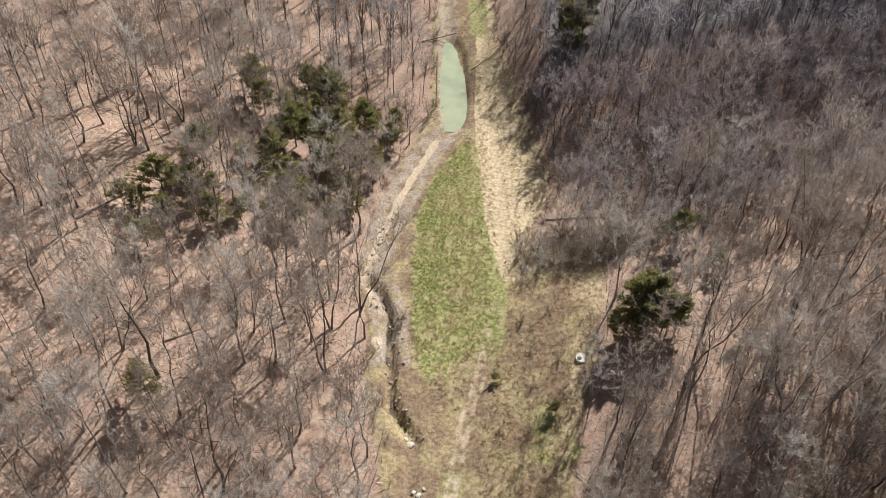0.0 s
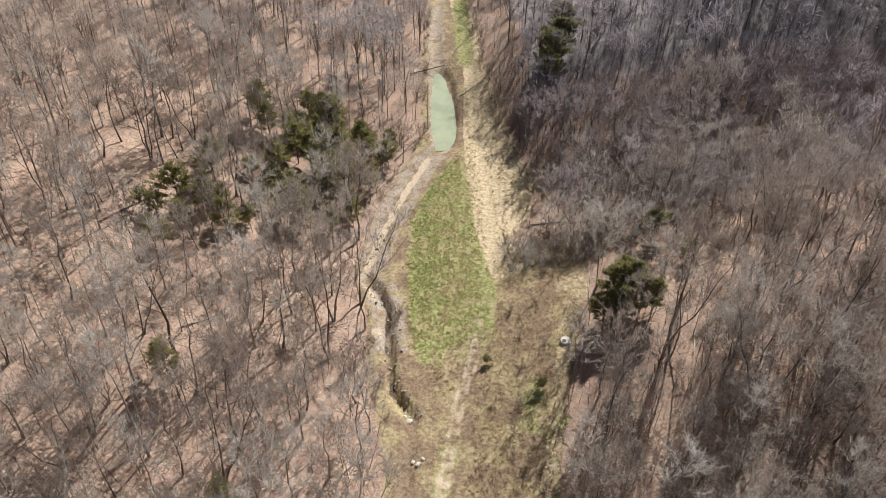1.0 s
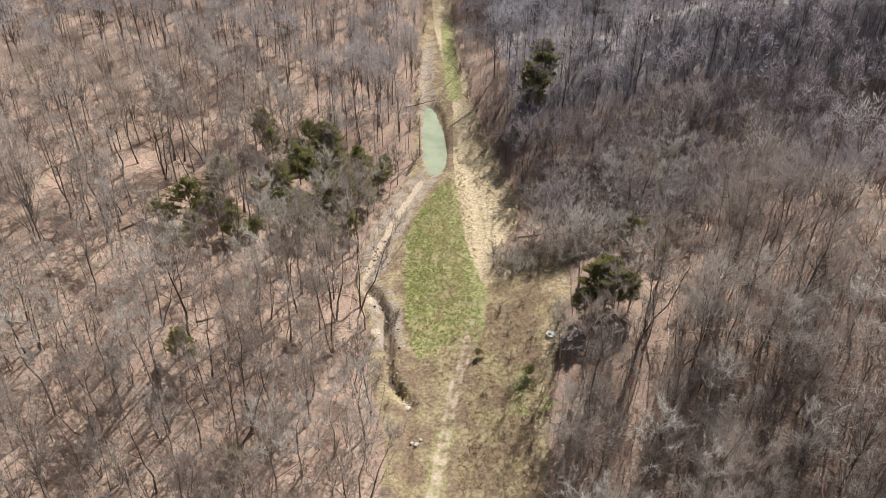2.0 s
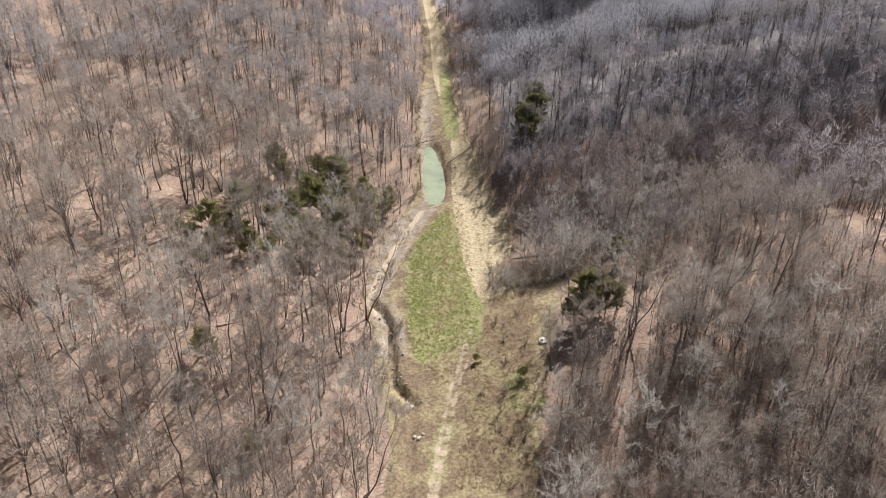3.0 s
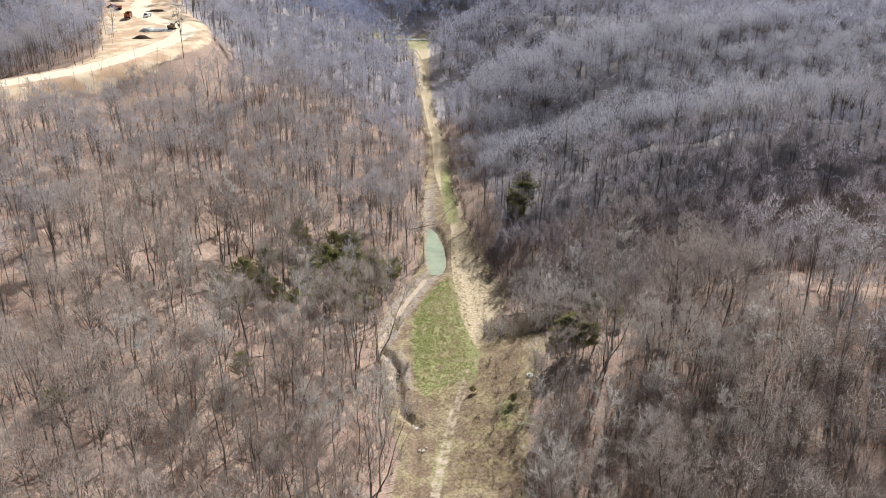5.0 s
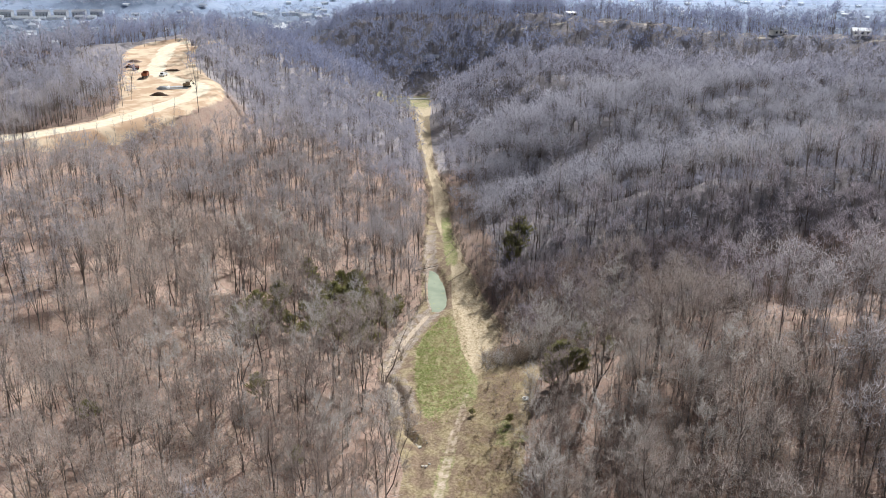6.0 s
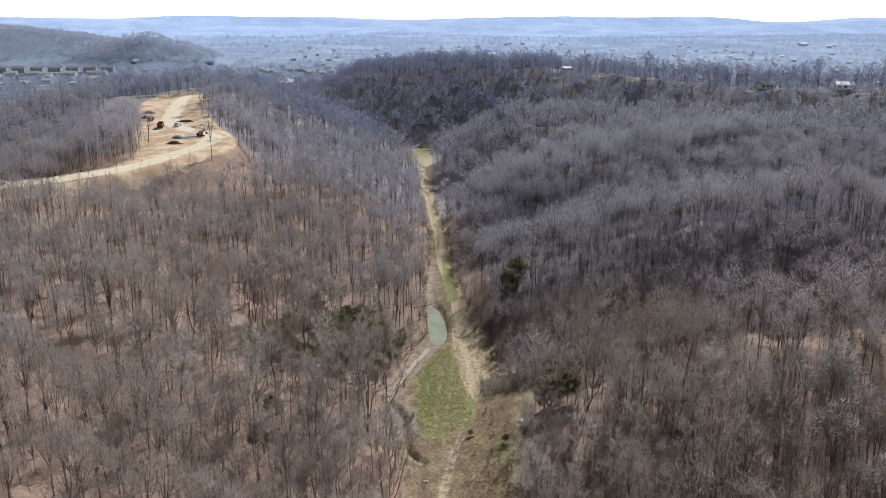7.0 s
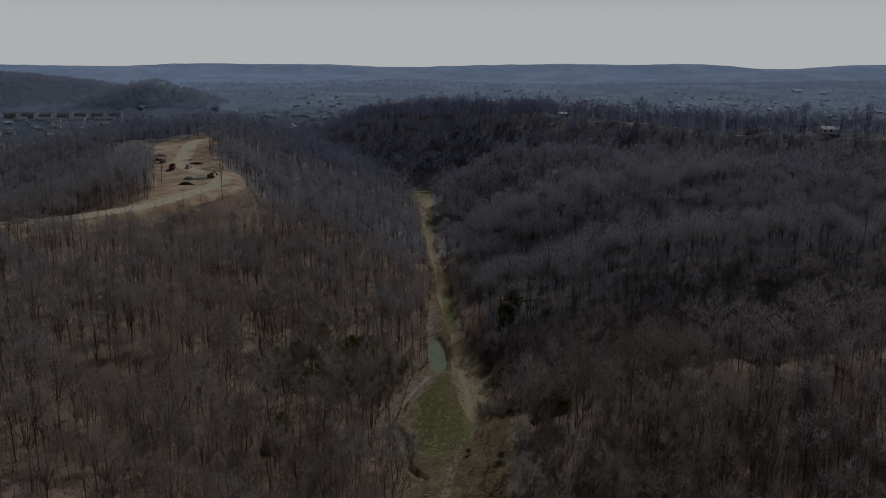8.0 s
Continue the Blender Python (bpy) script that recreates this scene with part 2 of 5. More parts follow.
def inside(x, y, poly):
    hit = np.zeros(x.shape, bool)
    for (ax, ay), (bx, by) in zip(poly, poly[1:] + poly[:1]):
        if ay != by:
            hit ^= ((ay > y) != (by > y)) & (x < (bx - ax) * (y - ay) / (by - ay) + ax)
    return hit


def waves(x, y, size, seed):
    """Gentle, seeded undulation between about -1 and 1."""
    r = np.random.RandomState(seed)
    total = np.zeros(x.shape)
    for _ in range(7):
        a, f, p = r.uniform(0, 6.283), r.uniform(0.6, 1.9), r.uniform(0, 6.283)
        total += np.sin((x * math.cos(a) + y * math.sin(a)) * f * 6.283 / size + p)
    return total / 4.0


def rolling(x, y):
    """The land without the small cuts."""
    total = np.zeros(x.shape)
    for k, ridge in enumerate(RIDGES):
        steep = 0.85 if k == 0 else 1.15
        best = np.zeros(x.shape)
        for (ax, ay, ah, aw), (bx, by, bh, bw) in zip(ridge, ridge[1:]):
            dx, dy = bx - ax, by - ay
            t = np.clip(((x - ax) * dx + (y - ay) * dy) / (dx * dx + dy * dy), 0, 1)
            d = np.hypot(x - ax - t * dx, y - ay - t * dy)
            u = d / (aw + (bw - aw) * t)
            p = np.clip((1.12 - np.sqrt(u * u + 0.0144)) if k == 0 else (1.18 - np.sqrt(u * u + 0.0324)), 0, 1) ** steep
            best = np.maximum(best, (ah + (bh - ah) * t) * p)
        total += best ** 4
    for hx, hy, h, wx, wy in HILLS:
        total += (h * np.exp(-((x - hx) / wx) ** 2 - ((y - hy) / wy) ** 2)) ** 4
    z = total ** 0.25
    rough = smooth((z - 3) / 12)
    z = z + rough * (2.2 * waves(x, y, 90, 3) + np.where(x > 20, 1.7, 0.9) * waves(x, y, 34, 4))
    far = smooth((y - 620) / 250)
    return z + far * (6 + 3 * waves(x, y, 700, 5)) + smooth((y - 1500) / 1500) * 6 * waves(x, y, 1100, 6)


def height(x, y):
    x, y = np.asarray(x, float), np.asarray(y, float)
    z = rolling(x, y)
    # the levelled building site on the ridge and its haul road
    d, _ = to_line(x, y, HAUL)
    level = 39 + np.clip((y - 180) * 0.036, -2, 9.5)
    flat = np.maximum(smooth(1.6 - d / 9), np.where(inside(x, y, SITE), 1.0, 0.0))
    ds, _ = to_line(x, y, SITE + SITE[:1])
    flat = np.maximum(flat, smooth(1 - ds / 14))
    z = z + (level - z) * flat
    # creek bed and pond
    d, _ = to_line(x, y, CREEK)
    deep = 0.5 + (0.75 + 0.35 * waves(x, y, 9, 12)) * smooth((92 - y) / 4) * smooth((y - 56) / 8)
    z = z - deep * smooth(1.25 - d / (1.05 + 0.7 * smooth((y - 85) / 10)))
    pond = (np.abs((x - 3.1) / (2.6 - 0.016 * (y - 146))) ** 3 + np.abs((y - 146) / 14.8) ** 3) ** 0.3333
    z = z - 1.0 * smooth((1.2 - pond) * 3)
    z = z - 0.12 * smooth(1.3 - to_line(x, y, TRAIL)[0] / 1.2)
    small = smooth((700 - y) / 100)
    return z + small * (0.10 * waves(x, y, 5.0, 8) + 0.05 * waves(x, y, 2.1, 9))


def open_land(x, y, margin=0.0):
    """Where no trees stand."""
    clear = (x > np.interp(y, EDGE_Y, EDGE_L) - margin) & (x < np.interp(y, EDGE_Y, EDGE_R) + margin) & (y < 520) & (y > 12)
    clear |= inside(x, y, SITE) | (to_line(x, y, HAUL)[0] < np.where(x < -116, 9, 6)) | ((to_line(x, y, SITE)[0] < 4) & (y < 300) & (x > -116))
    clear |= (to_line(x, y, RIDGE_ROAD)[0] < 3) | (np.hypot(x - 112, y - 534) < 9) | (np.hypot(x - 262, y - 401) < 10)
    clear |= (np.abs(y - 507) < 8) & (x > -46) & (x < 12)
    return clear


def thinned(x, y, rng):
    """Few trees stand close before the haul road and the lane on the ridge."""
    d, along = to_line(x, y, HAUL)
    before = y < np.interp(along, range(len(HAUL)), [p[1] for p in HAUL])
    lane = (to_line(x, y, RIDGE_ROAD)[0] < 13) & (y < np.interp(x, [112, 165, 212, 256, 330, 420], [530, 474, 420, 396, 377, 350]))
    bank = inside(x, y, BANK) & (rng.uniform(0, 1, len(x)) < 0.6)
    return bank | ((d < 38) & before & (rng.uniform(0, 1, len(x)) < 0.88)) | (lane & (rng.uniform(0, 1, len(x)) < 0.72))


def spacing(stops):
    """Grid lines: from the first stop on, step by step as given."""
    out = [stops[0][0]]
    for (a, step), (b, _) in zip(stops, stops[1:]):
        n = max(1, round((b - a) / step))
        out += [a + (b - a) * i / n for i in range(1, n + 1)]
    return np.array(out)


def tri_mesh(name, verts, tris, mat, smooth_shade=False, index=None, second=None):
    me = bpy.data.meshes.new(name)
    verts, tris = np.asarray(verts, np.float32).reshape(-1, 3), np.asarray(tris, np.int32).reshape(-1, 3)
    me.vertices.add(len(verts))
    me.vertices.foreach_set("co", verts.ravel())
    me.loops.add(tris.size)
    me.loops.foreach_set("vertex_index", tris.ravel())
    me.polygons.add(len(tris))
    me.polygons.foreach_set("loop_start", np.arange(0, tris.size, 3, dtype=np.int32))
    me.polygons.foreach_set("loop_total", np.full(len(tris), 3, np.int32))
    if smooth_shade:
        me.polygons.foreach_set("use_smooth", np.ones(len(tris), bool))
    me.update(calc_edges=True)
    me.materials.append(mat)
    if second:
        me.materials.append(second)
        me.polygons.foreach_set("material_index", np.asarray(index, np.int32))
    return me


def grid_tris(nx, ny):
    i = np.arange(nx * ny).reshape(ny, nx)
    a, b, c, d = i[:-1, :-1].ravel(), i[:-1, 1:].ravel(), i[1:, 1:].ravel(), i[1:, :-1].ravel()
    return np.concatenate([np.stack([a, b, c], 1), np.stack([a, c, d], 1)])


# ---- ground ----
xs = spacing([(-2500, 120), (-1300, 60), (-700, 25), (-400, 8), (-170, 3.2), (-30, 0.9), (-16, 0.55), (12, 0.9), (45, 3.2), (170, 8), (400, 25), (700, 60), (1300, 120), (2500, 1)])
ys = spacing([(-400, 40), (-40, 8), (30, 1.1), (56, 0.8), (92, 1.0), (165, 2.6), (330, 4.0), (520, 7), (760, 16), (1250, 45), (1900, 1)])
gx, gy = np.meshgrid(xs, ys)
gx, gy = gx.ravel(), gy.ravel()
gz = height(gx, gy)
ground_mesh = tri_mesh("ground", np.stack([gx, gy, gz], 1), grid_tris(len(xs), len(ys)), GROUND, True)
d_creek, _ = to_line(gx, gy, CREEK)
d_trail, _ = to_line(gx, gy, TRAIL)
d_haul, _ = to_line(gx, gy, HAUL)
left, right = np.interp(gy, EDGE_Y, EDGE_L), np.interp(gy, EDGE_Y, EDGE_R)
in_strip = smooth((gx - left) / 2 + 0.5) * smooth((right - gx) / 2 + 0.5) * smooth((525 - gy) / 10) * smooth((gy - 12) / 26)
grass_l = np.interp(gy, [60, 72, 79, 88, 98, 105, 115, 126], [2, -2.6, -3.5, -3.8, -3.6, -3.3, -0.5, 4.8])
grass_r = np.interp(gy, [60, 70, 76, 85, 95, 102, 115, 124, 127], [4, 9.0, 10.3, 11.0, 9.4, 8.0, 7.4, 6.8, 5.5])
grass = smooth((gx - grass_l) / 1.6 + 0.5) * smooth((grass_r + 0.6 - gx) / 3.2 + 0.5) * smooth((gy - 58) / 20) * smooth((126 - gy) / 2)
strip_grass = in_strip * smooth((gy - 155) / 10) * smooth(1.4 - np.abs(gx - 8.5) / 2.6) * smooth((240 - gy) / 30)
meadow = in_strip * smooth((gy - 440) / 40)
straw = in_strip * smooth((gx - np.interp(gy, [85, 95, 105, 117, 135, 156, 185, 215, 260, 310, 400], [11, 9.6, 8.1, 7.4, 7.2, 8.0, 6.5, 4.5, 4, 2, -3])) / 1.5 + 0.5) * smooth((gy - 84) / 8)
weeds = in_strip * smooth((96 - gy) / 8) + in_strip * 0.8
masks = {
    "grass": np.maximum(grass * (0.56 + 0.30 * smooth((gy - 70) / 14) + 0.22 * smooth((4.5 - gx) / 5)), np.maximum(strip_grass * 0.75, np.maximum(0.55 * meadow, np.maximum(0.6 * smooth(1.6 - np.hypot(gx - 15, (gy - 61) * 0.8) / 2.2), np.maximum(0.5 * smooth(1.6 - np.hypot((gx - 16.5) * 0.7, gy - 56) / 3.0), 0.55 * smooth(1.9 - d_trail / 1.3) * smooth((62 - gy) / 8) * smooth((gy - 36) / 6)))))),
    "straw": np.maximum(straw * (1 - strip_grass * 0.6), np.maximum(0.85 * meadow, np.maximum(0.5 * smooth(1.5 - np.hypot((gx - 24) * 0.8, (gy - 83) * 0.5) / 3.0), 0.46 * smooth(1.6 - np.abs(gx - np.interp(gy, [44, 50, 60, 70, 80, 86], [15.5, 17, 18.6, 21.0, 23, 24])) / 1.7) * smooth((gy - 42) / 6) * smooth((88 - gy) / 6)))),
    "weeds": np.clip(weeds, 0, 1),
    "gravel": 0.56 * smooth(1.9 - np.abs(d_creek - np.where(gy < 128, 0.8, 0)) / 1.9) * smooth((gy - 68) / 6) * smooth((gx - left) / 1.5 + 0.5) * smooth((230 - gy) / 40),
    "dirt": np.maximum((0.34 + 0.18 * smooth((84 - gy) / 12)) * smooth(1.5 - np.abs(d_trail - np.where(gy < 70, 0.55, 0.3)) / np.where(gy < 84, 0.6, 1.0)) * smooth((gy - 30) / 10) * smooth((135 - gy) / 30), 0.85 * smooth(1.5 - d_creek / 0.75) * smooth((gy - 88) / 4) * smooth((128 - gy) / 3))
    + (0.36 + 0.3 * waves(gx, gy, 8, 15)) * smooth(1.4 - np.abs(gx - np.interp(gy, [58, 63, 67, 75, 81, 86, 90], [-4, -7.3, -8.3, -8.7, -9, -10.5, -12])) / 0.9) * smooth((91 - gy) / 3) * smooth((gy - 62) / 4),
    "mud": (0.6 + 0.3 * waves(gx, gy, 7, 13)) * smooth(1.5 - d_creek / 0.7) * smooth((90 - gy) / 4) * smooth((gy - 57) / 5),
    "clay": np.where(inside(gx, gy, SITE), 1.0, smooth(1.3 - to_line(gx, gy, SITE + SITE[:1])[0] / 6) * 0.9) + smooth(1.8 - d_haul / np.where(gx < -122, 9.5, 6.5)) * 0.9,
    "haul": np.maximum(smooth(1.7 - d_haul / 3.6), 0.6 * smooth(1.7 - to_line(gx, gy, RIDGE_ROAD)[0] / 2.0)),
    # masks of the painted haze: greyed litter, bluish plain, far blue blend
    "haze_shade": np.maximum(smooth((gy - 210) / 150), 0.75 * smooth((gx - 14) / 14) * smooth((gy - 128) / 25)) * smooth((780 - gy) / 60) * (1 - in_strip),
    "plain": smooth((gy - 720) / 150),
    "far_haze": smooth((gy - 800) / 1080) * (1 - 0.3 * smooth((gz - 12) / 20)),
}
masks["clay"] = np.clip(np.maximum(masks["clay"], np.where(inside(gx, gy, BANK), 0.85, 0)), 0, 1)
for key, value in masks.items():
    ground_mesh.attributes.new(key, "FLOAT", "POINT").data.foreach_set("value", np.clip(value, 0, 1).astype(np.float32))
yb = spacing([(1895, 60), (4250, 1)])
bx, by = np.meshgrid(spacing([(-2500, 70), (2500, 1)]), yb)
bx, by = bx.ravel(), by.ravel()
# aerial haze put into the pale blue colours of the far hills
hazy = Nodes("hazed_distance", 1.0, 0.0, 0.0)
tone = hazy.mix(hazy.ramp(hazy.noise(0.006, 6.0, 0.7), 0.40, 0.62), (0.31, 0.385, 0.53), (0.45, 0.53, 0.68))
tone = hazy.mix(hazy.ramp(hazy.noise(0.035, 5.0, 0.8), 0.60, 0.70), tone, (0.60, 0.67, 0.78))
# added blue glow stands in for thicker haze further off
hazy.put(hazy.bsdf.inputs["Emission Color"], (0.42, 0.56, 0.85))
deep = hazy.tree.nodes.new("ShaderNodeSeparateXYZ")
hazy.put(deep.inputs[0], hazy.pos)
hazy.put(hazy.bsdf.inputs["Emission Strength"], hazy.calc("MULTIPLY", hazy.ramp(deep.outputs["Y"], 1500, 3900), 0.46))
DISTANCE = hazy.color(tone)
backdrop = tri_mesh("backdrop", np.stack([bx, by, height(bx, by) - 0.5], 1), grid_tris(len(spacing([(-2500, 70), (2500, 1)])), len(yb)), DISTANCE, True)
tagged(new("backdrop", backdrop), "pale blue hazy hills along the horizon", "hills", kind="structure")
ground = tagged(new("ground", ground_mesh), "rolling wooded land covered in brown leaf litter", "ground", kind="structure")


# ---- trees ----
class Soup:
    """Collects triangles for one mesh."""

    def __init__(self):
        self.v, self.f, self.m, self.n = [], [], [], 0

    def add(self, v, f, wood=0):
        """wood: 1 for stems and limbs in bark, 0 for twigs."""
        v, f = np.asarray(v, float).reshape(-1, 3), np.asarray(f, int).reshape(-1, 3)
        self.v.append(v)
        self.f.append(f + self.n)
        self.m.append(np.broadcast_to(np.asarray(wood, int), len(f)) if np.ndim(wood) < 2 else np.asarray(wood).ravel())
        self.n += len(v)

    def tubes(self, p, q, r0, r1, sides):
        """Tapered tubes from p to q (n x 3)."""
        p, q = np.atleast_2d(p), np.atleast_2d(q)
        n = len(p)
        r0, r1 = np.broadcast_to(r0, n), np.broadcast_to(r1, n)
        d = q - p
        d = d / np.maximum(np.linalg.norm(d, axis=1, keepdims=True), 1e-6)
        ref = np.where(np.abs(d[:, 2:3]) > 0.9, np.array([[1.0, 0, 0]]), np.array([[0, 0, 1.0]]))
        u = np.cross(d, ref)
        u /= np.linalg.norm(u, axis=1, keepdims=True)
        w = np.cross(d, u)
        a = np.arange(sides) * 2 * math.pi / sides
        ring = u[:, None] * np.cos(a)[None, :, None] + w[:, None] * np.sin(a)[None, :, None]
        v = np.concatenate([p[:, None] + ring * r0[:, None, None], q[:, None] + ring * r1[:, None, None]], 1)
        i = np.arange(sides)
        j = (i + 1) % sides
        f = np.concatenate([np.stack([i, j, j + sides], 1), np.stack([i, j + sides, i + sides], 1)])
        self.add(v, f[None] + (np.arange(n) * 2 * sides)[:, None, None], 1)

    def cones(self, p, q, r):
        """Three-sided spikes from p to q."""
        n = len(p)
        d = q - p
        u = np.cross(d, np.array([[0.3, 0.5, 0.8]]))
        u /= np.maximum(np.linalg.norm(u, axis=1, keepdims=True), 1e-6)
        w = np.cross(d / np.maximum(np.linalg.norm(d, axis=1, keepdims=True), 1e-6), u)
        ring = [p + (u * math.cos(a) + w * math.sin(a)) * np.broadcast_to(r, n)[:, None] for a in (0, 2.094, 4.189)]
        self.add(np.stack(ring + [q], 1), np.array([[0, 1, 3], [1, 2, 3], [2, 0, 3]])[None] + (np.arange(n) * 4)[:, None, None])

    def blades(self, p, q, width, rng):
        """Slim tapering spikes from p to q."""
        n = len(p)
        d = q - p
        s = np.cross(d, rng.normal(size=(n, 3)))
        s *= (0.5 * np.broadcast_to(width, n)[:, None]) / np.maximum(np.linalg.norm(s, axis=1, keepdims=True), 1e-6)
        self.add(np.stack([p - s, p + s, q], 1), np.arange(3 * n).reshape(n, 3))

    def arrays(self):
        return np.concatenate(self.v), np.concatenate(self.f), np.concatenate(self.m)


def off(rng, d, angle, n):
    """n directions at about this angle (radians) off the directions d."""
    s = np.cross(d, rng.normal(size=(n, 3)))
    s /= np.maximum(np.linalg.norm(s, axis=1, keepdims=True), 1e-6)
    a = np.broadcast_to(angle, n)[:, None]
    return d * np.cos(a) + s * np.sin(a)


def bare_tree_parts(seed, tall=17.0, start=0.42, spread=4.2, limbs=12, branches=7, twigs=12, lean=0.05, thick=0.145, twig_width=0.05, fork=1, sides=7):
    """A leafless hardwood: its trunk, and a crown of limbs, branches and twigs."""
    rng = np.random.RandomState(seed)
    trunk, crown = Soup(), Soup()
    stems = []
    for k in range(fork):
        pts = [np.array([0.0, 0, -0.6])]
        drift = rng.normal(0, lean, 2) + (rng.normal(0, 0.16, 2) if fork > 1 else 0)
        for i in range(1, 7):
            h = tall * i / 6
            pts.append(np.array([drift[0] * h + rng.normal(0, 0.27), drift[1] * h + rng.normal(0, 0.27), h]))
        pts = np.array(pts)
        rad = thick * (1 - np.linspace(0, 1, 7) ** 1.1 * 0.9) / (1 if fork == 1 else 1.25)
        rad[0] *= 1.5
        trunk.tubes(pts[:-1], pts[1:], rad[:-1], rad[1:], sides)
        stems.append((pts, rad))
    p, d, length, r = [], [], [], []
    for i in range(limbs):
        pts, rad = stems[i % fork]
        f = start + (1 - start) * ((i + rng.uniform(0, 1)) / limbs) ** 0.9 * 0.97
        base = np.array([np.interp(f * 6, range(7), pts[:, c]) for c in range(3)])
        az, el = i * 2.4 + rng.uniform(-0.5, 0.5), rng.uniform(0.35, 0.95) + 0.35 * (f - start)
        p.append(base)
        d.append([math.cos(az) * math.cos(el), math.sin(az) * math.cos(el), math.sin(el)])
        length.append(spread * rng.uniform(0.75, 1.25) * (1.25 - 0.7 * (f - start) / (1 - start)))
        r.append(np.interp(f * 6, range(7), rad) * 0.55)
    p, d, length, r = np.array(p), np.array(d), np.array(length), np.array(r)
    mid = p + d * (length * 0.5)[:, None]
    d2 = d + np.array([0, 0, 0.3]) + rng.normal(0, 0.32, d.shape)
    d2 /= np.linalg.norm(d2, axis=1, keepdims=True)
    end = mid + d2 * (length * 0.6)[:, None]
    crown.tubes(p, mid, r, r * 0.65, 4)
    crown.tubes(mid, end, r * 0.65, r * 0.2, 3)
    # branches off the limbs
    pick = np.repeat(np.arange(limbs), branches)
    n = len(pick)
    f = rng.uniform(0.25, 1.0, n)
    b0 = np.where((f < 0.5)[:, None], p[pick] + (mid - p)[pick] * (2 * f)[:, None], mid[pick] + (end - mid)[pick] * (2 * f - 1)[:, None])
    bd = off(rng, d2[pick], rng.uniform(0.4, 0.95, n), n) + np.array([0, 0, 0.15])
    bl = length[pick] * rng.uniform(0.28, 0.55, n)
    b1 = b0 + bd * bl[:, None]
    crown.cones(b0, b1, np.maximum(r[pick] * 0.34, twig_width * 0.6))
    # twigs off the branches and the limb ends
    pick = np.repeat(np.arange(n), twigs)
    f = rng.uniform(0.2, 1.0, len(pick))
    t0 = b0[pick] + (b1 - b0)[pick] * f[:, None]
    td = off(rng, bd[pick] / np.linalg.norm(bd[pick], axis=1, keepdims=True), rng.uniform(0.4, 1.25, len(pick)), len(pick)) + np.array([0, 0, 0.25])
    t1 = t0 + td * (rng.uniform(0.5, 1.4, len(pick)) * spread * 0.2)[:, None]
    crown.blades(t0, t1, twig_width, rng)
    return trunk.arrays(), crown.arrays()


def simple_tree(seed, tall=17.0, spread=3.8, twigs=300, width=0.10, low=0.45, limbs=8, thick=0.12, long=0.95):
    """A leafless tree for the woods further off: a trunk, limbs, and a rounded crown of puffs of short twigs."""
    rng = np.random.RandomState(seed)
    s = Soup()
    foot = np.array([0, 0, -0.6])
    top = np.array([rng.normal(0, 0.5), rng.normal(0, 0.5), tall * 0.86])
    bend = foot + (top - foot) * 0.55 + np.array([rng.normal(0, 0.3), rng.normal(0, 0.3), 0])
    s.tubes(foot[None], bend[None], thick, thick * 0.6, 4)
    s.tubes(bend[None], top[None], thick * 0.6, 0.03, 3)
    middle, r = np.array([top[0] * 0.8, top[1] * 0.8, tall * (low + 1) / 2]), np.array([spread, spread, tall * (1 - low) / 2])
    # puffs, spread evenly round the crown
    k = np.arange(limbs)
    up = 1 - 1.45 * (k + 0.5) / limbs
    az = k * 2.4 + rng.uniform(-0.5, 0.5, limbs)
    flat = np.sqrt(np.clip(1 - up * up, 0, 1))
    u = np.stack([flat * np.cos(az), flat * np.sin(az), up], 1)
    puff = middle + u * r * rng.uniform(0.5, 0.72, limbs)[:, None]
    size = spread * rng.uniform(0.36, 0.54, limbs)
    p = foot + (bend - foot) * rng.uniform(0.7, 1.0, limbs)[:, None]
    s.tubes(p, puff, thick * 0.38, 0.025, 3)
    # twigs of each puff, pointing out and up
    pick = rng.randint(0, limbs, twigs)
    v = rng.normal(0, 1, (twigs, 3)) + 0.45 * u[pick] + np.array([0, 0, 0.2])
    v /= np.linalg.norm(v, axis=1, keepdims=True)
    t0 = puff[pick] + v * (size[pick] * rng.uniform(0.15, 0.95, twigs))[:, None]
    d = v * 0.75 + rng.normal(0, 0.42, (twigs, 3)) + np.array([0, 0, 0.3])
    s.blades(t0, t0 + d * (long * rng.uniform(0.6, 1.35, twigs))[:, None], width, rng)
    return s.arrays()


def remote_tree(seed, tall=11.0, spread=5.5, twigs=30):
    """A small leafless tree for the far plain: a stem and a low, broken crown."""
    rng = np.random.RandomState(seed)
    s = Soup()
    s.cones(np.array([[0, 0, -0.6]]), np.array([[0, 0, tall * 0.85]]), 0.2)
    u = rng.normal(0, 1, (twigs, 3)) + np.array([0, 0, 0.3])
    u /= np.linalg.norm(u, axis=1, keepdims=True)
    t0 = np.array([0, 0, tall * 0.5]) + u * np.array([spread, spread, tall * 0.42]) * rng.uniform(0.3, 0.8, (twigs, 1))
    s.blades(t0, t0 + (u + rng.normal(0, 0.5, (twigs, 3))) * 2.2, 1.0, rng)
    return s.arrays()


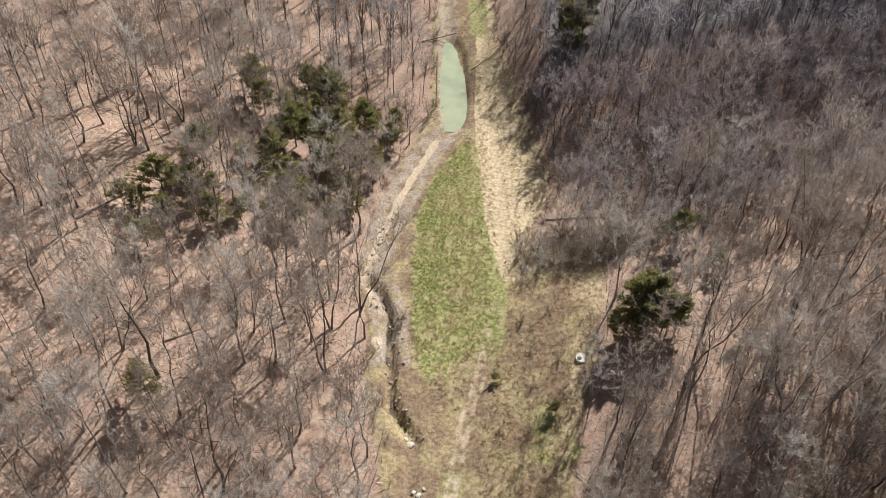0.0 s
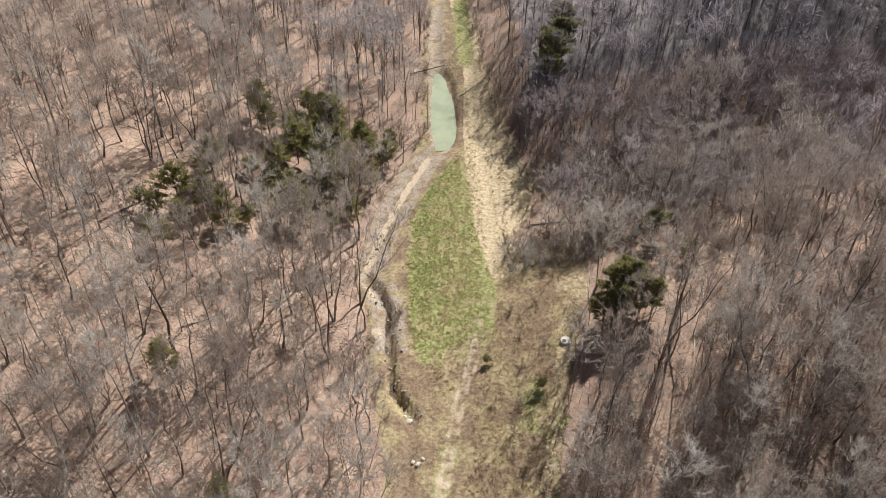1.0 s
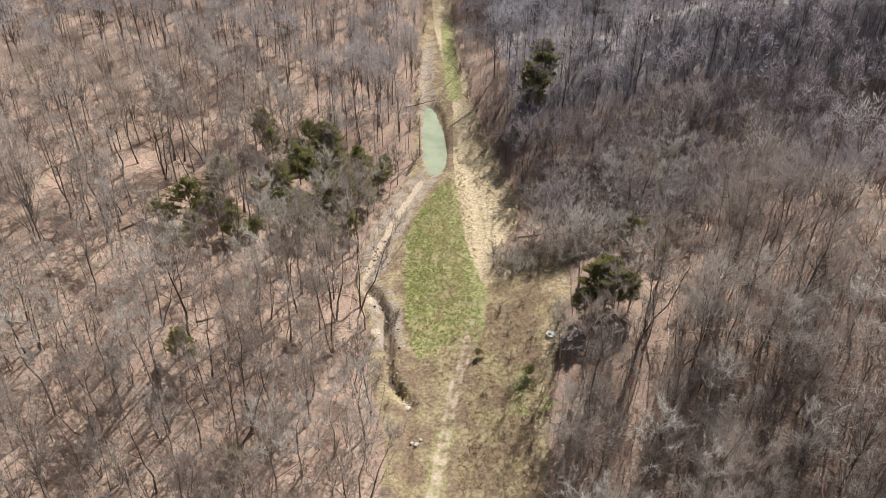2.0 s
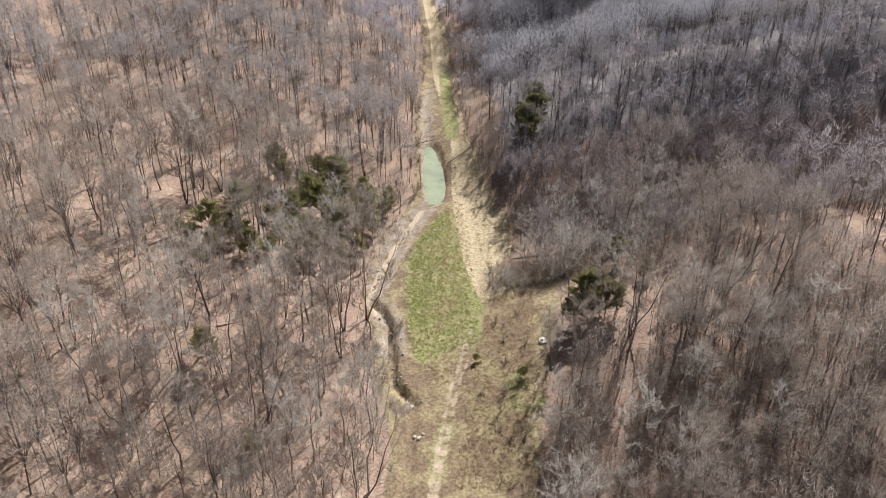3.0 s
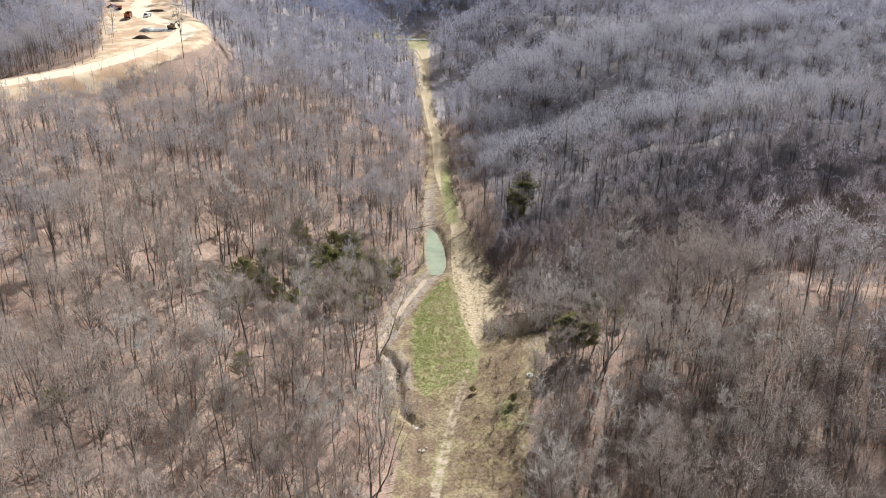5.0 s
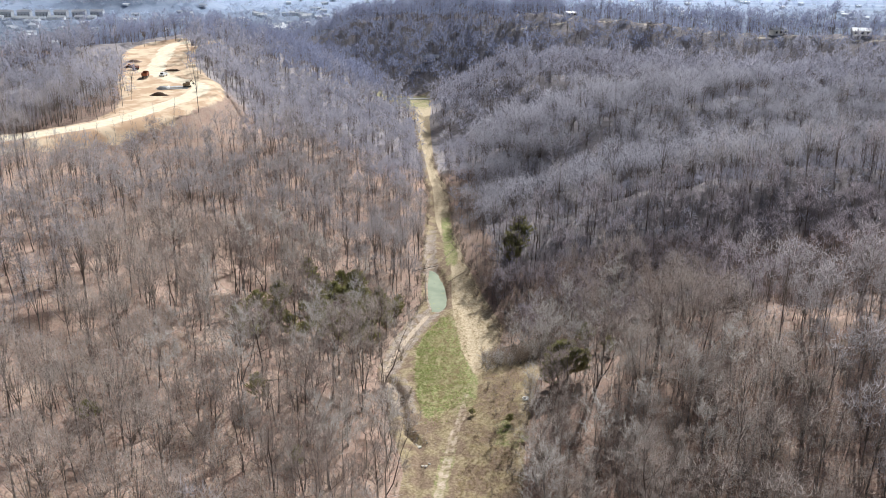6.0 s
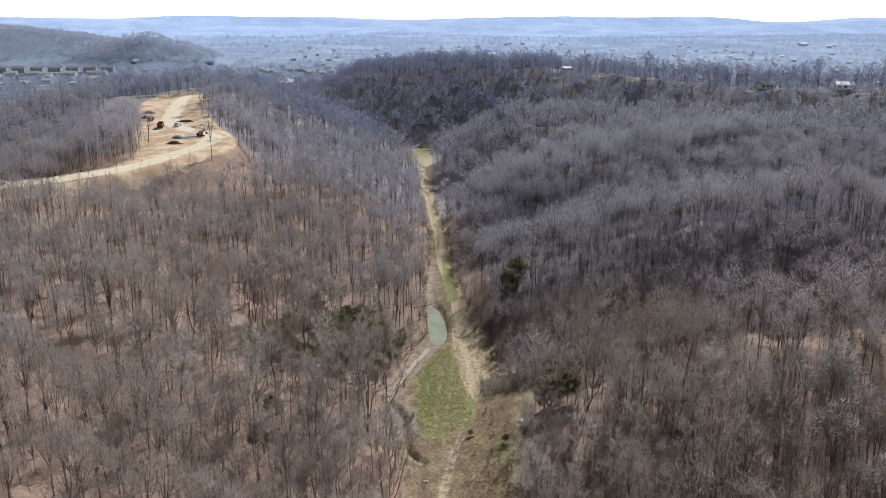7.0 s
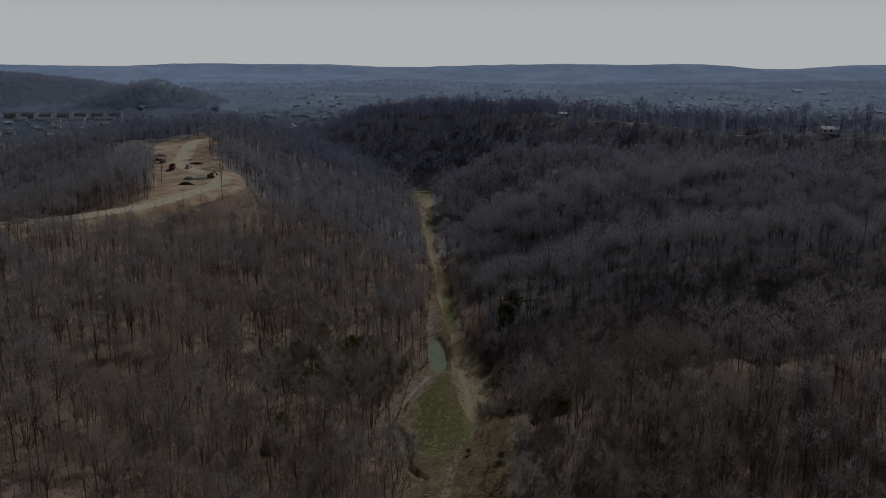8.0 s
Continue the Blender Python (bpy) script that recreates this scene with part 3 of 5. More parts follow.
def shrub(seed, tall=3.0, stems=9, twigs=150, width=0.035):
    """A many-stemmed leafless shrub."""
    rng = np.random.RandomState(seed)
    s = Soup()
    p = np.concatenate([rng.normal(0, 0.25 * tall * 0.3, (stems, 2)), np.full((stems, 1), -0.2)], 1)
    az, el = np.arange(stems) * 2.4, rng.uniform(0.7, 1.4, stems)
    d = np.stack([np.cos(az) * np.cos(el), np.sin(az) * np.cos(el), np.sin(el)], 1)
    q = p + d * (tall * rng.uniform(0.7, 1.1, stems))[:, None]
    s.tubes(p, q, 0.04, 0.01, 3)
    pick = rng.randint(0, stems, twigs)
    g = rng.uniform(0.25, 1, twigs)
    t0 = p[pick] + (q - p)[pick] * g[:, None]
    td = off(rng, d[pick], rng.uniform(0.3, 1.3, twigs), twigs)
    s.blades(t0, t0 + td * (rng.uniform(0.3, 0.75, twigs) * tall * 0.5)[:, None], width, rng)
    return s.arrays()


def cedar_parts(seed, tall=9.0, wide=2.4, sprays=2000):
    """A red cedar: a trunk, and a crown of many small drooping sprays round short branches."""
    rng = np.random.RandomState(seed)
    trunk, crown = Soup(), Soup()
    trunk.tubes([[0, 0, -0.5]], [[0.1, 0.1, tall * 0.95]], 0.16, 0.02, 6)
    n = 70
    f = rng.uniform(0.12, 1.0, n) ** 0.8
    az = rng.uniform(0, 6.283, n)
    lump = 1 + 0.28 * np.sin(az * 2 + seed) + 0.2 * np.sin(f * 9 + az * 3)
    reach = wide * np.clip(np.sin(np.clip(f, 0.1, 1) ** 0.7 * 3.05), 0.12, 1) * lump * rng.uniform(0.7, 1.15, n)
    p = np.stack([np.zeros(n), np.zeros(n), f * tall * 0.93], 1)
    q = p + np.stack([np.cos(az) * reach, np.sin(az) * reach, reach * 0.55], 1)
    trunk.tubes(p, q, 0.035, 0.008, 3)
    pick = rng.randint(0, n, sprays)
    g = rng.uniform(0.25, 1.0, sprays) ** 0.6
    t0 = p[pick] + (q - p)[pick] * g[:, None] + rng.normal(0, 0.14, (sprays, 3))
    out = (q - p)[pick]
    out = out / np.linalg.norm(out, axis=1, keepdims=True)
    td = out * 0.7 + rng.normal(0, 0.5, (sprays, 3)) + np.array([0, 0, 0.25])
    crown.blades(t0, t0 + td * rng.uniform(0.3, 0.65, sprays)[:, None], rng.uniform(0.14, 0.31, sprays), rng)
    return trunk.arrays(), crown.arrays()


def ready_thing(name, parts, mats, label, category, group):
    """A thing with a trunk and a crown, hidden below nothing: it is the first of its kind and gets its place later."""
    base = tagged(new(name), label, category, group)
    for part_name, (v, f, m), mat in zip(("trunk", "crown"), parts, mats):
        child = new(part_name, tri_mesh(part_name, v, f, mat, False, m, mats[0]))
        child.parent = base
    return base


def upright(x, y, turn, size, sink=0.0):
    return pose(x, y, float(height(np.array([x]), np.array([y]))[0]) - sink, 0, 0, turn) @ Matrix.Diagonal((size, size, size, 1))


def plant(kinds, places):
    """Sets each place's tree: the first use of a kind moves it there, the others are copies."""
    used = set()
    for k, x, y, turn, size in places:
        m = upright(x, y, turn, size)
        if k in used:
            copy_thing(kinds[k], m)
        else:
            kinds[k].matrix_basis = m
            used.add(k)
    for k, kind in enumerate(kinds):
        if k not in used:
            for o in (*kind.children_recursive, kind):
                bpy.data.objects.remove(o)


def scatter(kinds, x, y, rng, lo, hi, name, mat, label, category, sink=0.0):
    """All trees of a stretch of woods, joined into one mesh."""
    x, y = np.asarray(x), np.asarray(y)
    if not len(x):
        return None
    z = height(x, y) - sink
    which = rng.randint(0, len(kinds), len(x))
    size, turn = rng.uniform(lo, hi, len(x)), rng.uniform(0, 6.283, len(x))
    soup = Soup()
    for k, (v, f, m) in enumerate(kinds):
        i = np.nonzero(which == k)[0]
        if not len(i):
            continue
        c, s = np.cos(turn[i])[:, None], np.sin(turn[i])[:, None]
        stretch = rng.uniform(0.85, 1.2, len(i))[:, None]
        vx = (v[None, :, 0] * c - v[None, :, 1] * s) * size[i][:, None] + x[i][:, None]
        vy = (v[None, :, 0] * s + v[None, :, 1] * c) * size[i][:, None] + y[i][:, None]
        vz = v[None, :, 2] * size[i][:, None] * stretch + z[i][:, None]
        soup.add(np.stack([vx, vy, vz], -1), f[None] + (np.arange(len(i)) * len(v))[:, None, None], np.broadcast_to(m, (len(i), len(m))))
    v, f, m = soup.arrays()
    return tagged(new(name, tri_mesh(name, v, f, mat, False, m, BARK)), label, category, kind="stuff")


def jittered(x0, x1, y0, y1, step, rng):
    a, b = np.meshgrid(np.arange(x0, x1, step), np.arange(y0, y1, step))
    a = a.ravel() + rng.uniform(-0.48, 0.48, a.size) * step
    b = b.ravel() + rng.uniform(-0.48, 0.48, b.size) * step
    return a, b


def in_sight(x, y, margin=25):
    """The wedge of land that lies before the camera's line, with a margin beside it."""
    return (np.abs(x) < 0.57 * (y + 124) + margin) & (y > 4)


# single trees along the clearing
SHOULDER = [(45, 84), (44, 78), (42.3, 74), (38, 65), (35.2, 60), (32.4, 54), (29.9, 49), (27, 42)]
TREE_KINDS = [
    bare_tree_parts(11, 17, 0.38, 4.4), bare_tree_parts(12, 19, 0.42, 4.2), bare_tree_parts(13, 15, 0.32, 4.8, lean=0.08),
    bare_tree_parts(14, 18, 0.36, 5.2, thick=0.2), bare_tree_parts(15, 13, 0.3, 4.2, lean=0.1), bare_tree_parts(16, 16, 0.28, 5.0, fork=2, limbs=14),
    bare_tree_parts(17, 20, 0.48, 3.8), bare_tree_parts(18, 11, 0.25, 3.6, lean=0.12, thick=0.10), bare_tree_parts(19, 14, 0.26, 4.6, fork=3, limbs=15, twigs=12),
]
# the trees that stand out: place, kind
MARKED = [(-64.4, 105, 3), (-55.1, 108, 1), (-49.7, 113, 3), (-48, 113.5, 1), (-44.4, 114.5, 5), (-56.4, 102, 0), (-62.5, 98, 2), (-15.4, 68, 5), (-11.7, 82.3, 5), (-21.7, 74.9, 1), (-22.2, 67.7, 0),
          (-35.3, 60.7, 3), (-39, 54.4, 6), (-35.4, 45, 6), (-23.4, 54.1, 1), (-24.9, 47.1, 3), (-9.6, 52.5, 2), (34.5, 63, 1), (45, 58.4, 5), (53.8, 73.5, 5), (56.8, 62.1, 3), (40.8, 57.8, 2)]
rng = np.random.RandomState(5)
tx, ty = jittered(-75, 75, 6, 136, 5.0, rng)
tx, ty = tx + 1.2 * waves(tx, ty, 23, 21), ty + 1.2 * waves(tx, ty, 23, 22)
gaps = waves(tx, ty, 30, 23) + rng.uniform(-0.6, 0.6, len(tx))
crowd = (tx > 14) & (ty > 118) & (ty < 134)
short = (tx > 8) & (tx < 36) & (ty > 82) & (ty < 128)
cedars_here = (tx > -28) & (tx < -8) & (ty > 100) & (ty < 140)
keep = ~open_land(tx, ty, 0.6) & in_sight(tx, ty, -2) & (gaps > -0.95) & ~short & ~(crowd & (rng.uniform(0, 1, len(tx)) < 0.7)) & ~(cedars_here & (rng.uniform(0, 1, len(tx)) < 0.4))
keep &= np.min([np.hypot(tx - a, ty - b) for a, b, _ in MARKED], axis=0) > 3.6
keep &= ~((np.hypot(tx - 27.5, ty - 70) < 7.5) | (np.hypot(tx - 39.5, ty - 92) < 5) | (np.hypot(tx - 42.8, ty - 84) < 4) | (np.hypot(tx - 23, ty - 147) < 9) | ((np.hypot(tx + 43.5, ty - 86) < 7) & (rng.uniform(0, 1, len(tx)) < 0.6)))
keep &= (to_line(tx, ty, SHOULDER)[0] > 1.9) & ~((tx > 30) & (ty < 104) & (rng.uniform(0, 1, len(tx)) < 0.1))
keep &= ~((tx > 0) & (tx - np.interp(ty, EDGE_Y, EDGE_R) < 6) & (ty > 100) & (rng.uniform(0, 1, len(tx)) < 0.7))
tx, ty = tx[keep], ty[keep]
order = np.argsort(np.hypot(tx - 3, (ty - 84) * 0.85))
near, rest = order[:265], order[265:]
bare = [ready_thing("bare_tree", parts, (GREY_BARK, PALE_TWIG), "leafless hardwood tree with pale grey bark standing in leaf litter", "tree", "bare trees of the near woods") if k in (2, 6, 8) else ready_thing("bare_tree", parts, (BARK, TWIG), "tall leafless hardwood tree with grey-brown bark standing in leaf litter", "tree", "bare trees of the near woods") for k, parts in enumerate(TREE_KINDS)]
plant(bare, [(k, a, b, rng.uniform(0, 360), rng.uniform(0.95, 1.12)) for a, b, k in MARKED] + [(int(rng.randint(0, len(bare))), tx[i], ty[i], rng.uniform(0, 360), rng.uniform(0.6, 1.08)) for i in near])
SLOPE_TREES = [simple_tree(160 + i, t, w, 520, 0.085, lo, 11, 0.16, 0.85) for i, (t, w, lo) in enumerate(((16, 4.6, 0.42), (18, 4.4, 0.46), (15, 5.2, 0.4), (13, 4.2, 0.36), (17, 5.6, 0.44)))]
scatter(SLOPE_TREES, tx[rest], ty[rest], rng, 0.65, 1.1, "woodland", TWIG, "leafless grey-brown hardwood trees of the near slopes", "woods")

# thicket of small twisted trees on the shaded side
THICKET = [bare_tree_parts(70 + i, t, 0.14, s, limbs=11, branches=5, twigs=8, lean=0.14, thick=0.075, twig_width=0.045, sides=4) for i, (t, s) in enumerate(((8, 3.0), (6.5, 2.6), (9.5, 3.2), (5, 2.4)))]
THICKET = [(np.concatenate([a[0], b[0]]), np.concatenate([a[1], b[1] + len(a[0])]), np.concatenate([a[2], b[2]])) for a, b in THICKET]
hx, hy = jittered(12, 84, 94, 140, 3.7, rng)
keep = ~open_land(hx, hy, 2.2) & (height(hx, hy) < 20) & (hy < 136)
drab = waves(hx, hy, 26, 61) + 0.06 * (hy - 112) + 0.03 * (hx - 45) + rng.uniform(-0.8, 0.8, len(hx)) > 0.0
for some, lo, hi, mat, words in ((keep & ~drab, 0.6, 1.1, PALE_TWIG, "dense thicket of small twisted leafless pale grey trees"), (keep & drab, 0.8, 1.4, SHADE_TWIG, "dense thicket of drab brown leafless trees")):
    scatter(THICKET, hx[some], hy[some], rng, lo, hi, "thicket", mat, words, "thicket")
MID_LOW = [simple_tree(130 + i, t, w, 260, 0.075, 0.2, 7, 0.09, 0.8) for i, (t, w) in enumerate(((9, 3.0), (11, 3.2), (7, 2.8)))]
hx, hy = jittered(18, 90, 98, 138, 4.2, rng)
keep = ~open_land(hx, hy, 3.5) & in_sight(hx, hy) & (hx - 14 > (118 - hy) * 0.5)
scatter(MID_LOW, hx[keep], hy[keep], rng, 0.7, 1.15, "thicket", SHADE_TWIG, "crowded brown-grey leafless trees in the side valley", "thicket")
hx, hy = jittered(-66, -6, 30, 128, 5.6, rng)
keep = ~open_land(hx, hy, 0.3) & in_sight(hx, hy, -2) & (rng.uniform(0, 1, len(hx)) < np.where((hx < -34) & (hy > 92), 0.3, 0.8))
scatter(THICKET, hx[keep], hy[keep], rng, 0.5, 0.95, "understory", PALE_TWIG, "small pale grey leafless trees under the tall ones", "thicket")
hx, hy = jittered(20, 76, 34, 104, 4.8, rng)
keep = ~open_land(hx, hy, 0.3) & (to_line(hx, hy, SHOULDER)[0] > 1.4) & (np.hypot(hx - 25.5, hy - 66) > 4.5) & (rng.uniform(0, 1, len(hx)) < 0.9)
scatter(THICKET, hx[keep], hy[keep], rng, 0.5, 0.95, "understory", PALE_TWIG, "small pale grey leafless trees under the tall ones", "thicket")

hx, hy = jittered(22, 88, 12, 62, 4.4, rng)
keep = ~open_land(hx, hy, 1.5) & in_sight(hx, hy) & (to_line(hx, hy, SHOULDER)[0] > 1.8)
scatter(MID_LOW, hx[keep], hy[keep], rng, 0.7, 1.2, "understory", TWIG, "crowded grey-brown leafless trees of the lower slope", "thicket")

hx, hy = jittered(21, 60, 34, 78, 4.7, rng)
keep = ~open_land(hx, hy, 0.8) & (to_line(hx, hy, SHOULDER)[0] > 1.6) & (np.hypot(hx - 25.5, hy - 66) > 4)
scatter(MID_LOW, hx[keep], hy[keep], rng, 0.5, 0.95, "understory", PALE_TWIG, "small pale grey leafless trees beside the clearing", "thicket")
hx, hy = jittered(-86, -8, 8, 62, 5.6, rng)
keep = ~open_land(hx, hy, 1.0) & in_sight(hx, hy)
scatter(MID_LOW, hx[keep], hy[keep], rng, 0.5, 1.0, "understory", TWIG, "small grey-brown leafless trees under the tall ones", "thicket")

# saplings and poles between the tall trees, and sticks on the ground
POLES = []
for i in range(5):
    r = np.random.RandomState(120 + i)
    s = Soup()
    tall = r.uniform(6, 11)
    tip = np.array([[r.normal(0, 0.8), r.normal(0, 0.8), tall]])
    s.tubes(np.array([[0, 0, -0.3]]), tip, 0.06, 0.012, 3)
    f = r.uniform(0.35, 0.95, 26)
    p = np.array([[0, 0, -0.3]]) + (tip - np.array([[0, 0, -0.3]])) * f[:, None]
    d = r.normal(0, 1, (26, 3)) * np.array([1, 1, 0.4]) + np.array([0, 0, 0.7])
    s.blades(p, p + d * (1.35 - f)[:, None] * 1.1, 0.055, r)
    POLES.append(s.arrays())
px, py = jittered(-100, 115, 6, 138, 3.3, rng)
keep = ~open_land(px, py, 0.5) & in_sight(px, py, 0) & (rng.uniform(0, 1, len(px)) < np.where((px < -32) & (py > 92), 0.3, 0.75))
scatter(POLES, px[keep], py[keep], rng, 0.5, 1.15, "saplings", TWIG, "thin leafless grey-brown saplings between the tall trees", "saplings")
STICKS = []
for i in range(4):
    r = np.random.RandomState(140 + i)
    s = Soup()
    p = np.concatenate([r.normal(0, 1.0, (3, 2)), np.full((3, 1), 0.08)], 1)
    a = r.uniform(0, 6.283, 3)
    s.cones(p, p + np.stack([np.cos(a), np.sin(a), r.uniform(0, 0.25, 3)], 1) * r.uniform(1.0, 3.2, 3)[:, None], 0.05)
    STICKS.append(s.arrays())
px, py = jittered(-75, 75, 20, 136, 3.4, rng)
keep = ~open_land(px, py, -1.0) & in_sight(px, py, 0)
scatter(STICKS, px[keep], py[keep], rng, 0.6, 1.3, "fallen_branches", PALE_BARK, "grey fallen sticks and branches on the leaf litter", "branches")

# woods in the middle distance
MID = [simple_tree(30 + i, t, w, 270, 0.15, lo, 8, 0.15, 1.0) for i, (t, w, lo) in enumerate(((18, 3.7, 0.42), (20, 3.5, 0.5), (16, 4.1, 0.38), (14, 3.6, 0.35), (19, 4.4, 0.42)))] + [simple_tree(38, 8, 2.8, 150, 0.105, 0.2, 5, 0.07, 0.9), simple_tree(39, 5.5, 2.4, 120, 0.105, 0.15, 5, 0.05, 0.8)]
mx, my = jittered(-240, 265, 6, 300, 4.8, rng)
keep = ~open_land(mx, my, 0.8) & in_sight(mx, my) & ~((np.abs(mx) < 76) & (my < 137))
keep &= ~thinned(mx, my, rng) & ~((mx > 0) & (mx - np.interp(my, EDGE_Y, EDGE_R) < np.where(my < 205, 6.5, 4.5)) & (my < 400) & (rng.uniform(0, 1, len(mx)) < 0.8))
# blurred bands by distance; the further one takes a bluer haze tint
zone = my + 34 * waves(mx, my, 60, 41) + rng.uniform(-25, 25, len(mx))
shaded = keep & (mx > 15) & (mx < 150) & (my > np.where(mx > 76, 99, 126)) & (my < 150 + 0.08 * mx)
keep &= ~shaded & (np.hypot(mx - 23, my - 147) > 8)
scatter(MID, mx[shaded], my[shaded], rng, 0.6, 1.1, "woodland", SHADE_TWIG, "shade-toned leafless trees crowded on the shaded slope", "woods")
BROAD = [simple_tree(44 + i, t, w, 740, 0.115, 0.44, 12, 0.2, 0.9) for i, (t, w) in enumerate(((17, 6.4), (19, 7.4), (15, 5.6)))]
wide = keep & (mx > 18) & (my > 164 + 0.06 * mx)
keep &= ~wide
wide &= (rng.uniform(0, 1, len(mx)) < 0.42) | (((to_line(mx, my, RIDGES[3])[0] < 9) | (to_line(mx, my, RIDGES[5])[0] < 9)) & (mx < 190) & (rng.uniform(0, 1, len(mx)) < 0.45))
scatter(BROAD, mx[wide & (zone < 215)], my[wide & (zone < 215)], rng, 0.7, 1.1, "woodland", CREST_HAZE_TWIG, "broad-crowned leafless grey trees on the ridge side", "woods")
scatter(BROAD, mx[wide & (zone >= 215)], my[wide & (zone >= 215)], rng, 0.7, 1.1, "woodland", CREST_HAZE_TWIG, "broad-crowned leafless grey trees further up the ridge", "woods")
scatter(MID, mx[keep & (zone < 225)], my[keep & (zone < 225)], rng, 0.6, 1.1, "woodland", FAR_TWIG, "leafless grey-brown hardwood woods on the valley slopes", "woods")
scatter(MID, mx[keep & (zone >= 225)], my[keep & (zone >= 225)], rng, 0.6, 1.1, "woodland", SLOPE_HAZE_TWIG, "leafless grey hardwood woods further up the valley", "woods")
px, py = jittered(-150, 150, 138, 235, 3.6, rng)
keep = ~open_land(px, py, 0.5) & in_sight(px, py)
scatter(POLES, px[keep], py[keep], rng, 0.5, 1.1, "saplings", FAR_TWIG, "thin leafless saplings on the valley slopes", "saplings")
px, py = jittered(40, 260, 150, 345, 3.7, rng)
keep = in_sight(px, py) & ((to_line(px, py, RIDGES[3])[0] < 8) | (to_line(px, py, RIDGES[5])[0] < 8))
scatter(MID[5:], px[keep], py[keep], rng, 0.5, 1.0, "understory", SLOPE_HAZE_TWIG, "low leafless grey trees along the crests of the ridges", "thicket")
px, py = jittered(50, 160, 66, 104, 4.6, rng)
keep = in_sight(px, py) & (to_line(px, py, RIDGES[2])[0] < 14)
scatter(MID[5:], px[keep], py[keep], rng, 0.6, 1.1, "understory", FAR_TWIG, "low leafless grey trees along the crest beside the clearing", "thicket")
px, py = jittered(74, 150, 97, 165, 3.3, rng)
keep = in_sight(px, py)
scatter(POLES, px[keep], py[keep], rng, 0.5, 1.1, "saplings", SHADE_TWIG, "shade-toned saplings on the shaded side of the ridge", "saplings")
px, py = jittered(17, 100, 128, 160, 2.8, rng)
keep = ~open_land(px, py, 0.5) & (height(px, py) < 24)
scatter(POLES, px[keep], py[keep], rng, 0.5, 1.1, "saplings", SHADE_TWIG, "dense shade-toned saplings on the shaded slope", "saplings")
px, py = jittered(46, 92, 30, 74, 3.6, rng)
keep = ~open_land(px, py, 0.5) & in_sight(px, py)
scatter(POLES, px[keep], py[keep], rng, 0.5, 1.0, "saplings", SHADE_TWIG, "thin dark saplings on the lower slope", "saplings")

# low growth under the broad crowns
LOW = [simple_tree(150 + i, t, w, 62, 0.26, 0.1, 5, 0.06, 1.0) for i, (t, w) in enumerate(((6, 2.8), (8, 3.0), (4.5, 2.6)))]
px, py = jittered(12, 250, 142, 340, 5.3, rng)
keep = ~open_land(px, py, 1.5) & in_sight(px, py) & ((to_line(px, py, RIDGES[3])[0] > 9) | (px > 88)) & ~((px < 20) & (py < 200))
scatter(LOW, px[keep], py[keep], rng, 0.6, 1.15, "understory", SLOPE_HAZE_TWIG, "low leafless grey growth under the broad crowns", "thicket")

# far woods
FAR = [simple_tree(50 + i, t, w, 84, 0.44, 0.36, 6, 0.17, 1.4) for i, (t, w) in enumerate(((17, 4.4), (19, 4.2), (14, 4.8), (11, 4.0)))]
fx, fy = jittered(-480, 520, 300, 800, 6.3, rng)
keep = ~open_land(fx, fy, 1.0) & in_sight(fx, fy) & (height(fx, fy) > 1.0)
keep &= ~thinned(fx, fy, rng) & (fy < np.interp(fx, [-300, -110, -45, 20, 110, 214, 330], [640, 790, 785, 705, 600, 495, 455]))
# blurred bands again, the haze tint of the twigs growing bluer
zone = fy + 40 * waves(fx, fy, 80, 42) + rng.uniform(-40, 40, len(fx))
BROAD_FAR = [simple_tree(54 + i, t, w, 170, 0.36, 0.42, 8, 0.18, 1.35) for i, (t, w) in enumerate(((17, 5.6), (19, 6.2), (14, 5.0)))]
beyond = to_line(fx, fy, RIDGES[6])[0] < to_line(fx, fy, RIDGES[4])[0] - 12
wide = keep & (fx > 8) & (fy < 470) & ~beyond
keep &= ~wide
wide &= rng.uniform(0, 1, len(fx)) < 0.85
scatter(BROAD_FAR, fx[wide], fy[wide], rng, 0.7, 1.1, "woodland", SLOPE_HAZE_TWIG, "broad-crowned leafless trees of the far ridge side, tinted blue-grey with haze", "woods")
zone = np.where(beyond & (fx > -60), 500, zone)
scatter(FAR, fx[keep & (zone < 400)], fy[keep & (zone < 400)], rng, 0.6, 1.1, "woodland", SLOPE_HAZE_TWIG, "leafless grey woods on the nearer ridges", "woods")
scatter(FAR, fx[keep & (zone >= 400)], fy[keep & (zone >= 400)], rng, 0.6, 1.1, "woodland", RIDGE_HAZE_TWIG, "leafless woods on the far ridges, tinted blue-grey with haze", "woods")
fx, fy = jittered(-70, 430, 380, 790, 6.4, rng)
behind = fy > np.interp(fx, [p[0] for p in RIDGE_ROAD], [p[1] for p in RIDGE_ROAD]) + 5
keep = behind & in_sight(fx, fy) & ~open_land(fx, fy, 1.0) & (to_line(fx, fy, RIDGES[6])[0] < 26)
scatter(FAR, fx[keep], fy[keep], rng, 0.6, 1.0, "woodland", RIDGE_HAZE_TWIG, "leafless woods behind the lane on the far ridge, tinted blue-grey with haze", "woods")
# hill trees paled and blued: haze is in the twig colour
HILL_HAZE_TWIG = bark_material("hill_haze_twigs", (0.37, 0.39, 0.47), (0.43, 0.45, 0.53), (0.51, 0.53, 0.62), True)
hx, hy = jittered(-1300, -300, 1250, 1780, 10.0, rng)
keep = in_sight(hx, hy) & (height(hx, hy) > 15)
REMOTE = [remote_tree(60 + i) for i in range(4)]
